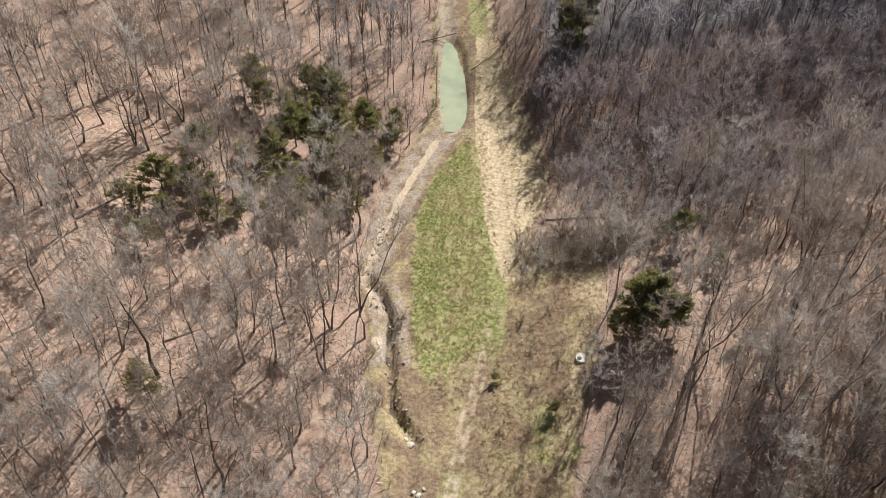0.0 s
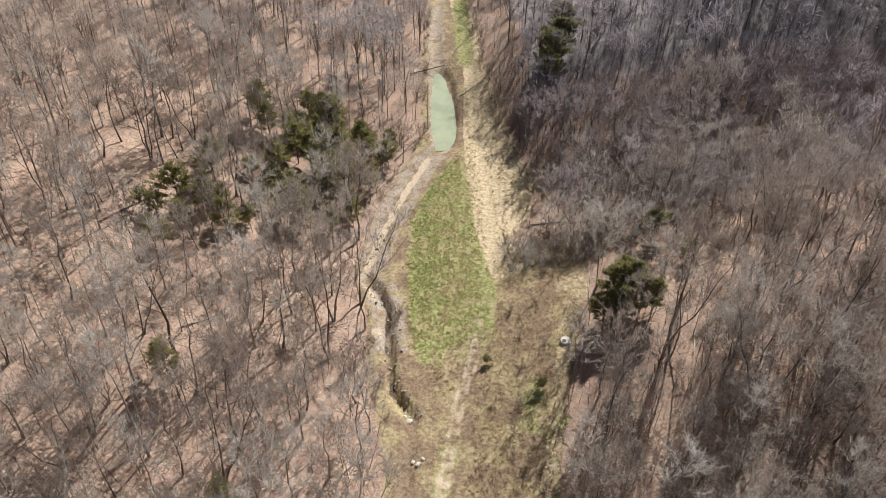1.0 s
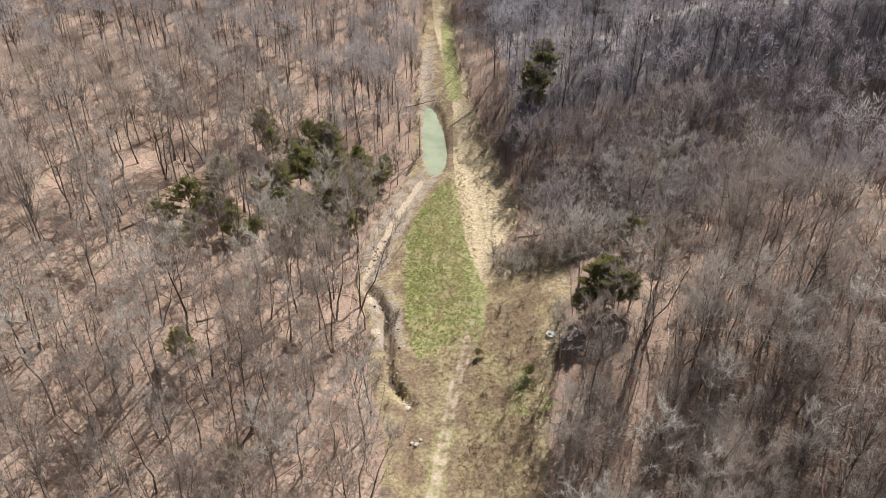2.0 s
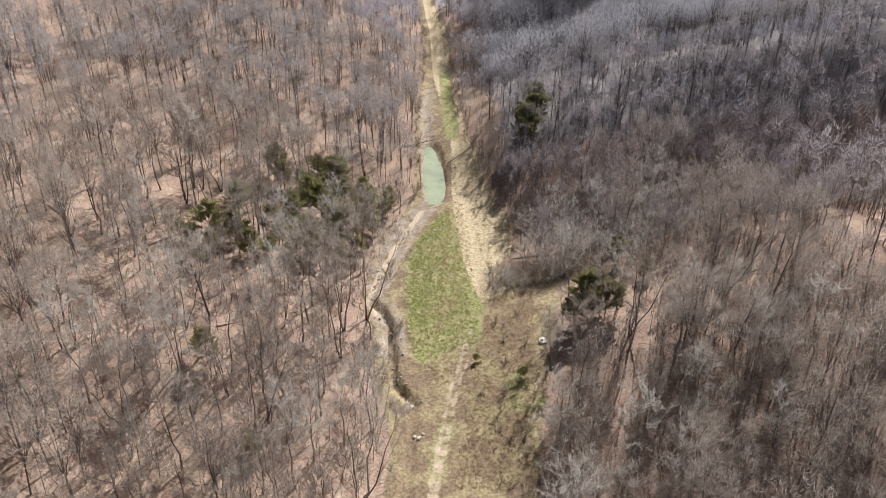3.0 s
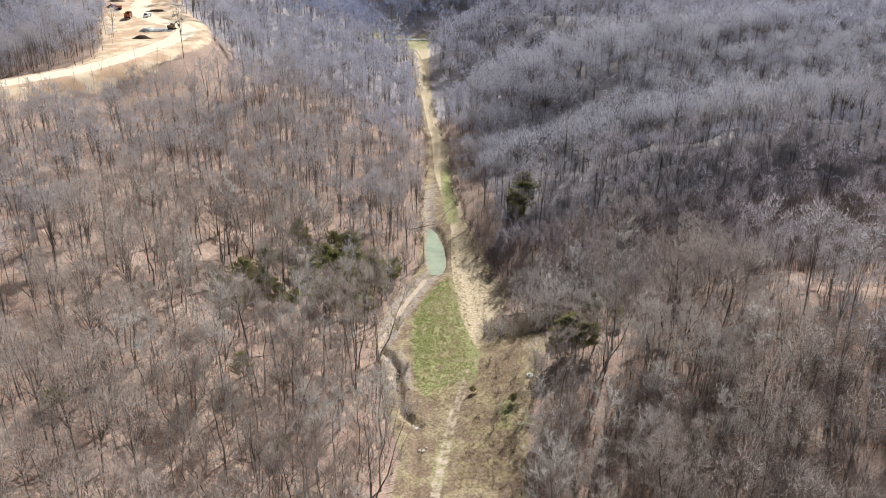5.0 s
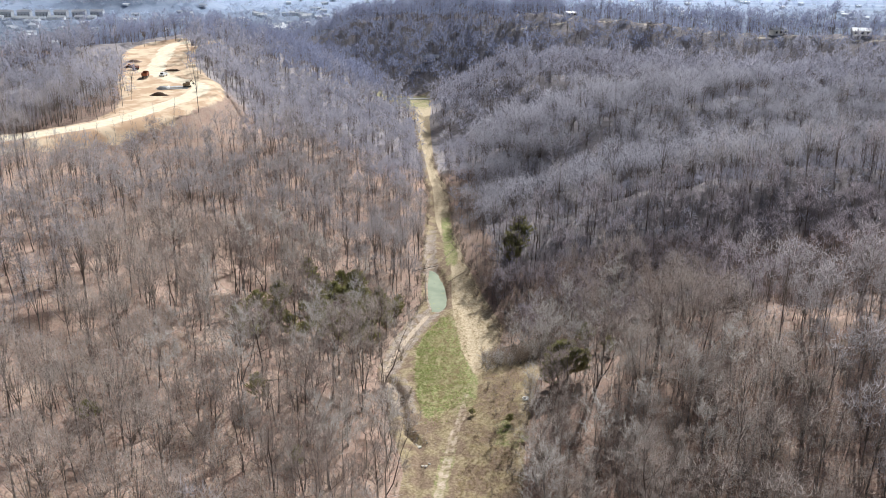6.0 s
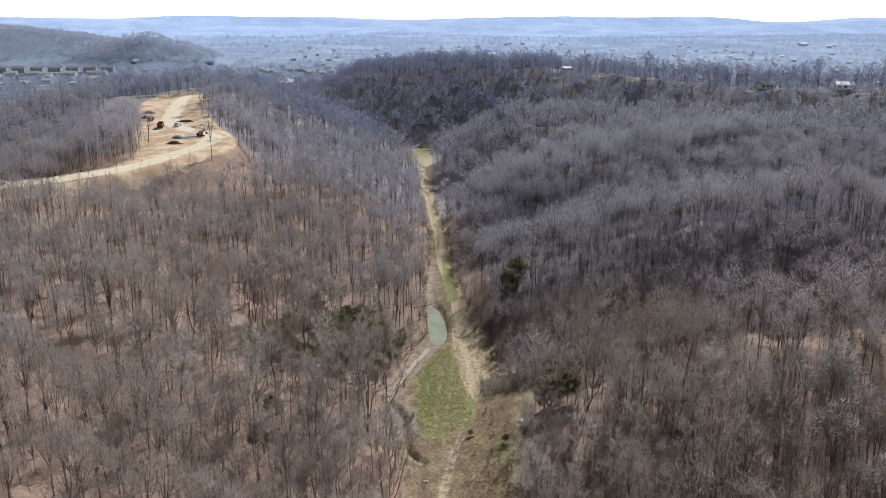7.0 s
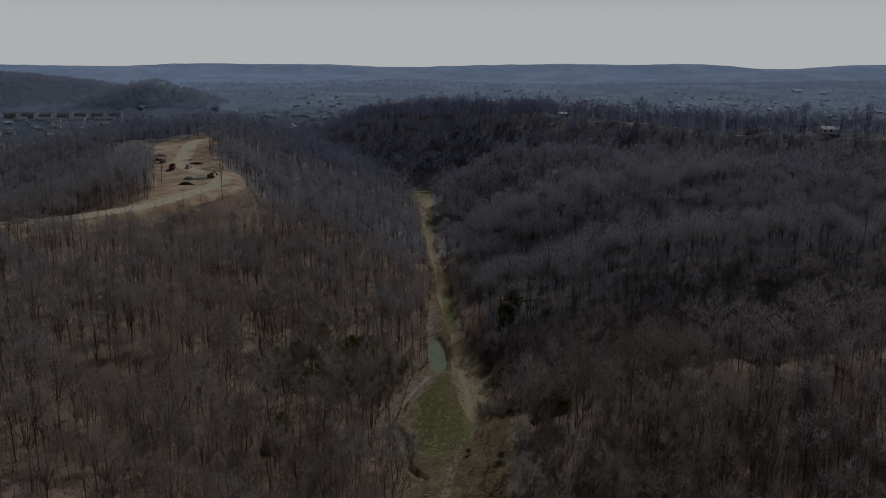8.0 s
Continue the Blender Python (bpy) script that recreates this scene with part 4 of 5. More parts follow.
scatter(REMOTE, hx[keep], hy[keep], rng, 0.7, 1.1, "woodland", HILL_HAZE_TWIG, "leafless woods on the hills behind the town, paled blue with haze", "woods")
# haze put into town and outer trees, the outer ones paler and bluer
TOWN_HAZE_TWIG = bark_material("town_haze_twigs", (0.28, 0.31, 0.39), (0.34, 0.37, 0.45), (0.42, 0.46, 0.55), True)
REMOTE_HAZE_TWIG = bark_material("remote_haze_twigs", (0.40, 0.47, 0.62), (0.46, 0.53, 0.67), (0.54, 0.61, 0.75), True)
rx, ry = jittered(-1500, 1500, 800, 2700, 16.5, rng)
patch = waves(rx, ry, 190, 51) + rng.uniform(-0.7, 0.7, len(rx))
keep = in_sight(rx, ry) & ((height(rx, ry) > 16) | (patch > np.where(ry < 1350, -0.7, -0.15))) & (np.abs(rx + 585) + np.abs(ry - 1235) * 2 > 170) & ~((rx < -300) & (ry < 1780) & (ry > 1250) & (height(rx, ry) > 15))
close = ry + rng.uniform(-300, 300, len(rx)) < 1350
scatter(REMOTE, rx[keep & close], ry[keep & close], rng, 0.5, 0.95, "woodland", TOWN_HAZE_TWIG, "leafless trees about the town, tinted blue-grey with haze", "woods")
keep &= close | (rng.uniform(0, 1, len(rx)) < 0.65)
scatter(REMOTE, rx[keep & ~close], ry[keep & ~close], rng, 0.5, 0.95, "woodland", REMOTE_HAZE_TWIG, "distant hazy leafless trees beyond the town", "woods")

# woods that go on behind, over which the camera comes
bx, by = jittered(-130, 130, -175, 8, 11, rng)
scatter(POLES, bx, by, rng, 0.5, 1.1, "saplings", TWIG, "thin leafless grey-brown saplings down the valley", "saplings")
bx, by = jittered(-120, 120, -165, 8, 16.0, rng)
scatter(MID[:5], bx, by, rng, 0.6, 1.1, "woodland", FAR_TWIG, "leafless grey-brown woods down the valley", "woods")


# ---- cedars ----
CEDAR_PARTS = [cedar_parts(81, 8.5, 2.8, 2400), cedar_parts(82, 7.5, 2.6, 2200), cedar_parts(83, 10, 3.1, 2800), cedar_parts(84, 5.5, 2.4, 1800), cedar_parts(85, 10, 3.3, 6000)]
CEDARS = [(-34.1, 126), (-32, 123), (-25.5, 134), (-22.7, 137), (-20.5, 132), (-18.9, 127), (-22.9, 126), (-25.6, 116), (-12.6, 128), (-8.4, 129), (-9.1, 123.5), (-13.9, 119), (-11.7, 115.5),
          (-18, 119.5), (-20.4, 114), (-23, 115), (-14.5, 103), (-15.3, 106.5), (-26.2, 96), (-23.9, 98), (-22.3, 96), (-36, 98), (-38.4, 103), (-47, 90), (-44.5, 89),
          (-40.8, 88.5), (-44.2, 84), (-41.7, 82), (-31, 93), (-35.6, 57), (-33, 108), (-29, 104), (-38, 95), (-34, 90), (-42, 93), (-30, 99), (-62, 38), (-26, 40)]
CEDARS += [(float(a), float(b)) for a, b in zip(rng.uniform(-30, -9, 26), rng.uniform(98, 137, 26)) if a < np.interp(b, EDGE_Y, EDGE_L) - 3]
# those that stand alone: place, kind, size
LONE = [(29.0, 75.6, 4, 1.0), (31.6, 76.6, 4, 0.9), (32.6, 73.4, 4, 0.85), (29.8, 72.0, 4, 0.75), (27.0, 72.6, 4, 0.7), (39, 93.5, 2, 0.75), (42.8, 85.5, 1, 0.7),
        (28.8, 153, 4, 1.0), (27.4, 149, 4, 1.0), (26.0, 146, 4, 0.85), (30.4, 157.5, 4, 1.0), (8.9, 68.4, 3, 0.3), (16.4, 62.2, 3, 0.42)]
cedars = [ready_thing("cedar_tree", parts, (BARK, CEDAR), "dark olive-green evergreen cedar among leafless trees", "evergreen tree", "cedars in the woods") for parts in CEDAR_PARTS]
plant(cedars, [(int(rng.randint(0, 4)), a, b, rng.uniform(0, 360), rng.uniform(0.65, 1.0)) for a, b in CEDARS] + [(k, a, b, rng.uniform(0, 360), size) for a, b, k, size in LONE])

# ---- brush, weeds and grass ----
SHRUBS = [shrub(90 + i, t, n, k, 0.04) for i, (t, n, k) in enumerate(((2.6, 9, 170), (3.4, 11, 220), (1.8, 8, 120)))]
bx, by = jittered(10, 34, 84, 100, 1.35, rng)
keep = (by > 88 + 0.12 * (bx - 12)) & (by < 98) & (bx > 13.5)
pale = rng.uniform(0, 1, len(bx)) < 0.45
scatter(SHRUBS, bx[keep & ~pale], by[keep & ~pale], rng, 0.7, 1.3, "brush", BRUSH, "tangled brown leafless brush at the edge of the clearing", "brush")
scatter(SHRUBS, bx[keep & pale], by[keep & pale], rng, 0.8, 1.4, "brush", PALE_TWIG, "tangled pale grey leafless brush at the edge of the clearing", "brush")
bx, by = jittered(6, 26, 24, 90, 3.0, rng)
edge = np.interp(by, EDGE_Y, EDGE_R)
keep = (bx > np.interp(by, [24, 40, 56, 64, 72, 84, 90], [5, 6, 8, 10, 11.5, 14, 14.5])) & (bx < edge + 1) & (rng.uniform(0, 1, len(bx)) < 0.45 + 0.5 * (np.abs(bx - edge) < 3)) & (np.hypot(bx - 20.7, by - 71.2) > 2.6) & (np.hypot(bx - 24, by - 85) > 5)
scatter(SHRUBS, bx[keep], by[keep], rng, 0.3, 0.8, "brush", BRUSH, "low brown weeds and brush in the clearing", "brush")
bx, by = jittered(-14, 12, 44, 135, 2.6, rng)
d = to_line(bx, by, CREEK)[0]
keep = (d > 1.4) & (d < 4.5) & (bx < np.interp(by, [40, 60, 88, 105, 120, 135], [-1, -3.5, -5, -6.5, -3, -1])) & (rng.uniform(0, 1, len(bx)) < 0.55)
scatter(SHRUBS, bx[keep], by[keep], rng, 0.35, 0.9, "brush", BRUSH, "thin grey-brown shrubs along the creek bank", "brush")
bx, by = jittered(-4, 22, 100, 330, 2.4, rng)
edge = np.interp(by, EDGE_Y, EDGE_R)
keep = (np.abs(bx - edge) < 1.6) | ((np.abs(bx - np.interp(by, EDGE_Y, EDGE_L)) < 1.2) & (by > 132))
scatter(SHRUBS, bx[keep], by[keep], rng, 0.5, 1.1, "brush", BRUSH, "brown brush along both sides of the grassy strip", "brush")


def tuft(seed, blades=6, tall=0.4):
    r = np.random.RandomState(seed)
    s = Soup()
    p = np.concatenate([r.normal(0, 0.14, (blades, 2)), np.full((blades, 1), -0.03)], 1)
    s.blades(p, p + np.concatenate([r.normal(0, 0.22, (blades, 2)), r.uniform(0.5, 1.0, (blades, 1)) * tall], 1), 0.13, r)
    return s.arrays()


TUFTS = [tuft(i) for i in range(5)]
gx2, gy2 = jittered(-5, 11, 58, 127, 0.34, rng)
l2 = np.interp(gy2, [60, 72, 79, 88, 98, 105, 115, 126], [2, -2.6, -3.5, -3.8, -3.6, -3.3, -0.5, 4.8])
r2 = np.interp(gy2, [60, 72, 80, 92, 112, 124, 127], [3, 8.5, 9.5, 8.5, 7.6, 7.0, 5.5])
keep = (gx2 > l2 + rng.normal(0, 0.7, len(gx2))) & (gx2 < r2 + rng.normal(0, 1.3, len(gx2))) & (gy2 > 60 + rng.uniform(0, 24, len(gx2))) & (waves(gx2, gy2, 5, 33) + rng.uniform(-0.9, 0.9, len(gx2)) > -0.75)
lush = keep & (waves(gx2, gy2, 9, 31) + rng.uniform(-1.0, 1.0, len(gx2)) > 0.1 + 0.12 * (gx2 - 3) + 0.5 * smooth((84 - gy2) / 12))
scatter(TUFTS, gx2[lush], gy2[lush], rng, 0.5, 1.1, "grass", GRASS, "green spring grass in the clearing", "grass")
dry = keep & ~lush & (rng.uniform(0, 1, len(gx2)) < 0.7)
scatter(TUFTS, gx2[dry], gy2[dry], rng, 0.5, 1.2, "dry_grass", STRAW, "straw-coloured dead grass tufts in the clearing", "grass")
sx2, sy2 = jittered(0, 26, 40, 165, 0.62, rng)
er = np.interp(sy2, EDGE_Y, EDGE_R)
sl = np.interp(sy2, [40, 64, 85, 95, 105, 117, 135, 165], [3, 7.5, 12, 10, 8.5, 7.6, 7.4, 8.8])
keep = (sx2 > sl) & (sx2 < er + 0.5) & ((sy2 < 92) | (rng.uniform(0, 1, len(sx2)) < 0.5)) & (np.abs(to_line(sx2, sy2, TRAIL)[0]) > 1.0) & (rng.uniform(0, 1, len(sx2)) < 0.75)
scatter(TUFTS, sx2[keep], sy2[keep], rng, 0.6, 1.3, "dry_grass", STRAW, "straw-coloured dead grass beside the track", "grass")


# ---- helpers for built things ----
def part(name, bm, mat, parent, label=""):
    """Links a bmesh as one mesh under a thing or a part."""
    me = bpy.data.meshes.new(name)
    bm.to_mesh(me)
    bm.free()
    me.materials.append(mat)
    ob = new(name, me)
    ob.parent = parent
    if label:
        tagged(ob, label)
    return ob


def box(x, y, z, sx, sy, sz, bevel=0.0, bm=None):
    """A box with its middle at x, y and its foot at z."""
    fresh = bmesh.new()
    bmesh.ops.create_cube(fresh, size=1, matrix=Matrix.Translation((x, y, z + sz / 2)) @ Matrix.Diagonal((sx, sy, sz, 1)))
    if bevel:
        bmesh.ops.bevel(fresh, geom=fresh.edges[:], offset=bevel, segments=2, affect="EDGES")
    if bm is None:
        return fresh
    me = bpy.data.meshes.new("t")
    fresh.to_mesh(me)
    fresh.free()
    bm.from_mesh(me)
    bpy.data.meshes.remove(me)
    return bm


def round_bar(a, b, r0, r1, sides=10, bm=None):
    bm = bm or bmesh.new()
    a, b = Vector(a), Vector(b)
    m = Matrix.Translation((a + b) / 2) @ (b - a).to_track_quat("Z", "Y").to_matrix().to_4x4()
    bmesh.ops.create_cone(bm, cap_ends=True, segments=sides, radius1=r0, radius2=r1, depth=(b - a).length, matrix=m)
    return bm


def land(x, y):
    return float(height(np.array([float(x)]), np.array([float(y)]))[0])


def thing(name, x, y, turn, label, category, group="", lift=0.0, z=None, size=1.0):
    base = tagged(new(name), label, category, group)
    base.matrix_basis = pose(x, y, (land(x, y) if z is None else z) + lift, 0, 0, turn) @ Matrix.Diagonal((size, size, size, 1))
    return base


WHITE_CONCRETE = plain("white_concrete", (0.72, 0.70, 0.66), (0.82, 0.80, 0.76), 3.0, 0.85)
IRON = plain("cast_iron", (0.05, 0.045, 0.04), (0.09, 0.075, 0.06), 8.0, 0.6, 0.6)
DARK_METAL = plain("dark_metal", (0.06, 0.055, 0.05), (0.10, 0.09, 0.08), 4.0, 0.6, 0.3)
RUBBER = plain("rubber", (0.025, 0.025, 0.025), (0.045, 0.045, 0.045), 6.0, 0.9)
RUST = plain("rust_red_paint", (0.22, 0.07, 0.035), (0.30, 0.11, 0.05), 2.0, 0.6, 0.1)
MUDDY = plain("muddy_paint", (0.20, 0.13, 0.07), (0.14, 0.09, 0.05), 2.0, 0.5, 0.1)
WHITE_PAINT = plain("white_paint", (0.75, 0.76, 0.77), (0.82, 0.82, 0.82), 2.0, 0.35, 0.0, 0.02)
GREY_PAINT = plain("grey_paint", (0.30, 0.32, 0.35), (0.36, 0.38, 0.41), 2.0, 0.4, 0.2, 0.02)
GLASS = plain("dark_glass", (0.03, 0.035, 0.04), (0.05, 0.055, 0.06), 1.0, 0.1, 0.0, 0.0)
WALL_PALE = plain("pale_siding", (0.62, 0.60, 0.56), (0.70, 0.68, 0.64), 0.8, 0.8)
WALL_GREY = plain("grey_siding", (0.40, 0.42, 0.46), (0.48, 0.50, 0.54), 0.5, 0.85)
ROOF_GREY = plain("grey_shingles", (0.30, 0.31, 0.34), (0.38, 0.39, 0.42), 1.2, 0.9)
ROOF_PALE = plain("pale_metal_roof", (0.40, 0.42, 0.45), (0.50, 0.52, 0.54), 0.7, 0.75, 0.0)
ROOF_BRIGHT = plain("white_roof", (0.72, 0.74, 0.77), (0.80, 0.81, 0.83), 0.7, 0.6)
# town walls and roofs lightened and blued to carry the haze
TOWN_HAZE_WALL = plain("hazed_walls", (0.66, 0.70, 0.76), (0.76, 0.79, 0.84), 0.8, 0.8)
TOWN_HAZE_ROOF = plain("hazed_grey_roof", (0.46, 0.49, 0.55), (0.54, 0.57, 0.62), 0.8, 0.8)
ASPHALT = plain("asphalt", (0.34, 0.33, 0.31), (0.42, 0.41, 0.39), 1.5, 0.9)
GRAVEL_PAD = plain("crushed_stone", (0.40, 0.41, 0.41), (0.52, 0.52, 0.51), 1.2, 0.95)
SOIL = plain("dark_soil", (0.09, 0.06, 0.04), (0.15, 0.10, 0.065), 1.5, 0.95)

# ---- pond ----
water = Nodes("pond_water", 0.12, 0.0, 0.5)
murk = water.mix(water.ramp(water.noise(0.16, 4.0), 0.35, 0.65), (0.32, 0.365, 0.26), (0.39, 0.425, 0.305))
water.color(water.mix(water.ramp(water.noise(0.5, 4.0), 0.58, 0.72), murk, (0.45, 0.46, 0.27)))
water.bump(water.noise(2.5, 3.0), 0.05, 0.02)
bm = bmesh.new()
bmesh.ops.create_grid(bm, x_segments=6, y_segments=24, size=1, matrix=Matrix.Translation((3.1, 146, -0.42)) @ Matrix.Diagonal((3.2, 16.8, 1, 1)))
me = bpy.data.meshes.new("water")
bm.to_mesh(me)
bm.free()
me.materials.append(water.mat)
tagged(new("water", me), "still milky green pond water in the creek bed", "pond", kind="structure")


# ---- manholes of the buried line, logs ----
def manhole(x, y, turn, size, label):
    base = thing("manhole", x, y, turn, label, "manhole", "manholes along the clearing")
    bm = round_bar((0, 0, -0.6), (0, 0, 0.16 * size), 0.8 * size, 0.74 * size, 28)
    round_bar((0, 0, 0.16 * size), (0, 0, 0.28 * size), 0.84 * size, 0.80 * size, 28, bm)
    part("riser", bm, WHITE_CONCRETE, base)
    bm = round_bar((-0.3 * size, -0.1 * size, 0.28 * size), (-0.3 * size, -0.1 * size, 0.34 * size), 0.32 * size, 0.32 * size, 20)
    lid = part("cover", bm, IRON, base, "dark cast iron manhole cover")
    part("handle", box(-0.3 * size, -0.1 * size, 0.34 * size, 0.16 * size, 0.05, 0.04, 0.01), IRON, lid)


manhole(21.1, 70.5, 10, 1.0, "white concrete manhole riser with an off-centre dark cover")


def log(a, b, r, mat, label):
    a, b = Vector((*a, land(*a) + r * 0.7)), Vector((*b, land(*b) + r * 0.7))
    base = tagged(new("fallen_log"), label, "log", "fallen logs")
    base.location = a
    bm = bmesh.new()
    last, n = Vector(), 5
    for i in range(n):
        q = (b - a) * (i + 1) / n + Vector((random.uniform(-0.08, 0.08), random.uniform(-0.08, 0.08), 0.02))
        round_bar(last, q, r * (1 - 0.6 * i / n), r * (1 - 0.6 * (i + 1) / n), 8, bm)
        last = q
    part("stem", bm, mat, base)
    for _ in range(2):
        f = random.uniform(0.4, 0.85)
        p = (b - a) * f
        part("branch", round_bar(p, p + Vector((random.uniform(-1, 1), random.uniform(-1, 1), 0.7)), r * 0.35, 0.015, 5), mat, base)


log((43.5, 78.5), (42.6, 73.6), 0.2, PALE_BARK, "bleached fallen log lying on a leafy slope")
log((19, 103.2), (35, 102.4), 0.17, PALE_BARK, "long pale fallen log across the thicket")
log((30.5, 93.5), (26, 91.5), 0.13, PALE_BARK, "short pale fallen log in the cleared ground")
log((-4.8, 161.0), (3.8, 164.2), 0.17, BARK, "dark fallen log bridging the creek above the pond")
log((-7.3, 125.0), (-0.5, 136.8), 0.15, BARK, "dark fallen log beside the creek bank")
log((-0.5, 137.0), (-0.6, 157.5), 0.17, BARK, "long dark fallen trunk along the bank of the pond")
log((6.8, 149.2), (12.4, 153.0), 0.09, BARK, "thin dark fallen sapling across the grassy strip")
log((5.4, 168.0), (11.7, 181.5), 0.09, BARK, "thin dark fallen sapling across the grassy strip")
log((3.0, 149.0), (3.2, 152.6), 0.12, BARK, "dark log lying in the green pond")
log((-36, 66), (-24, 77), 0.16, BARK, "grey fallen log among the leaf litter")
log((-52, 84), (-46, 95), 0.18, BARK, "grey fallen log among the leaf litter")
log((40, 69), (37.4, 58), 0.14, PALE_BARK, "bleached fallen log lying on a leafy slope")
log((25, 58), (28.5, 50), 0.14, BARK, "dark fallen log at the edge of the clearing")


def stone_mesh(seed, mat):
    r = np.random.RandomState(seed)
    bm = bmesh.new()
    bmesh.ops.create_icosphere(bm, subdivisions=2, radius=0.5)
    for v in bm.verts:
        v.co *= 1 + 0.14 * math.sin(v.co.x * 7 + seed) + 0.12 * math.sin(v.co.y * 9 + 2 * seed) + r.uniform(-0.05, 0.05)
        v.co.z *= 0.62
    me = bpy.data.meshes.new("stone")
    bm.to_mesh(me)
    bm.free()
    me.materials.append(mat)
    return me


STONE = plain("creek_stone", (0.27, 0.245, 0.22), (0.42, 0.39, 0.35), 4.0, 0.9, 0.0, 0.4)
PALE_STONE = plain("pale_stone", (0.52, 0.49, 0.43), (0.66, 0.63, 0.57), 4.0, 0.9, 0.0, 0.4)
STONES = [stone_mesh(k, STONE) for k in range(4)] + [stone_mesh(5, PALE_STONE)]
r = np.random.RandomState(77)
spots = [(-1.7, 50.8, 0.8), (-1.0, 51.7, 0.6), (-2.4, 51.4, 0.6), (-3.0, 58.6, 1.0), (-3.7, 59.4, 0.7)]
for k in range(110):
    y = r.uniform(58, 104)
    spots.append((np.interp(y, [p[1] for p in CREEK[::-1]], [p[0] for p in CREEK[::-1]]) + r.normal(0.5, 0.8), y, r.uniform(0.2, 0.6)))
for k, (x, y, size) in enumerate(spots):
    ob = tagged(new("stone", STONES[k % 4 if k > 4 else 4]), "pale grey weathered stone beside the creek", "stone", "stones along the creek")
    ob.matrix_basis = pose(x, y, land(x, y) + size * 0.12, 0, 0, r.uniform(0, 360)) @ Matrix.Diagonal((size, size * r.uniform(0.7, 1.0), size, 1))


# ---- building site on the ridge ----
def wheel(x, y, r, w, parent):
    tyre = part("tyre", round_bar((x - w / 2, y, r), (x + w / 2, y, r), r, r, 16), RUBBER, parent)
    part("rim", round_bar((x - w / 2 - 0.02, y, r), (x + w / 2 + 0.02, y, r), r * 0.55, r * 0.55, 12), GREY_PAINT, tyre)


def pickup(x, y, turn, paint, label, name="pickup_truck"):
    base = thing(name, x, y, turn, label, "truck", "vehicles on the building site")
    bm = box(0, 0, 0.45, 1.95, 5.5, 0.55, 0.12)
    body = part("body", bm, paint, base)
    part("cab", box(0, 0.35, 1.0, 1.8, 2.2, 0.8, 0.2), paint, base)
    part("windscreen", box(0, 1.44, 1.15, 1.5, 0.06, 0.5, 0.02), GLASS, body)
    part("rear_window", box(0, -0.76, 1.2, 1.4, 0.06, 0.42, 0.02), GLASS, body)
    for s in (-1, 1):
        part("bed_side", box(s * 0.92, -1.75, 1.0, 0.1, 1.9, 0.35, 0.02), paint, base)
        for q in (-1.7, 1.75):
            wheel(s * 0.85, q, 0.38, 0.26, base)
    part("tailgate", box(0, -2.7, 1.0, 1.8, 0.08, 0.35, 0.02), paint, base)
    return base


def dump_truck(x, y, turn):
    base = thing("dump_truck", x, y, turn, "rusty red dump truck parked on orange clay", "truck", "vehicles on the building site", size=0.88)
    part("chassis", box(0, 0, 0.8, 1.6, 8.0, 0.4, 0.05), DARK_METAL, base)
    part("cab", box(0, 3.1, 1.2, 2.5, 1.8, 1.9, 0.2), RUST, base)
    part("hood", box(0, 4.3, 1.1, 1.9, 1.2, 1.0, 0.15), RUST, base)
    part("windscreen", box(0, 4.02, 2.15, 2.1, 0.06, 0.75, 0.02), GLASS, base)
    bm = box(0, -1.2, 1.3, 2.7, 5.4, 0.15)
    for s in (-1, 1):
        box(s * 1.3, -1.2, 1.3, 0.12, 5.4, 1.6, 0.0, bm)
    box(0, 1.45, 1.3, 2.7, 0.12, 1.9, 0.0, bm)
    box(0, -3.85, 1.3, 2.7, 0.12, 1.4, 0.0, bm)
    part("dump_body", bm, RUST, base)
    for s in (-1, 1):
        for q in (3.6, -1.4, -2.8):
            wheel(s * 1.1, q, 0.55, 0.4, base)


def excavator(x, y, turn, paint, label):
    base = thing("excavator", x, y, turn, label, "excavator", "diggers on the building site", size=0.8)
    for s in (-1, 1):
        track = part("track", box(s * 1.15, 0, 0, 0.6, 4.2, 0.95, 0.3), RUBBER, base)
        for q in (-1.4, -0.5, 0.5, 1.4):
            part("roller", round_bar((s * 1.15 - 0.32, q, 0.35), (s * 1.15 + 0.32, q, 0.35), 0.25, 0.25, 10), DARK_METAL, track)
    part("body", box(0, -0.6, 1.05, 2.7, 3.2, 1.3, 0.15), paint, base)
    cab = part("cab", box(-0.8, 1.2, 1.05, 1.1, 1.6, 1.9, 0.12), paint, base)
    part("window", box(-0.8, 2.01, 1.9, 0.9, 0.06, 0.9, 0.02), GLASS, cab)
    part("boom", round_bar((0.2, 0.8, 1.8), (0.2, 3.6, 3.4), 0.34, 0.25, 6), paint, base)
    part("arm", round_bar((0.2, 3.5, 3.5), (0.2, 5.2, 1.8), 0.26, 0.18, 6), paint, base)
    bm = box(0.2, 5.2, 0.9, 1.1, 0.8, 1.0, 0.15)
    part("bucket", bm, DARK_METAL, base)


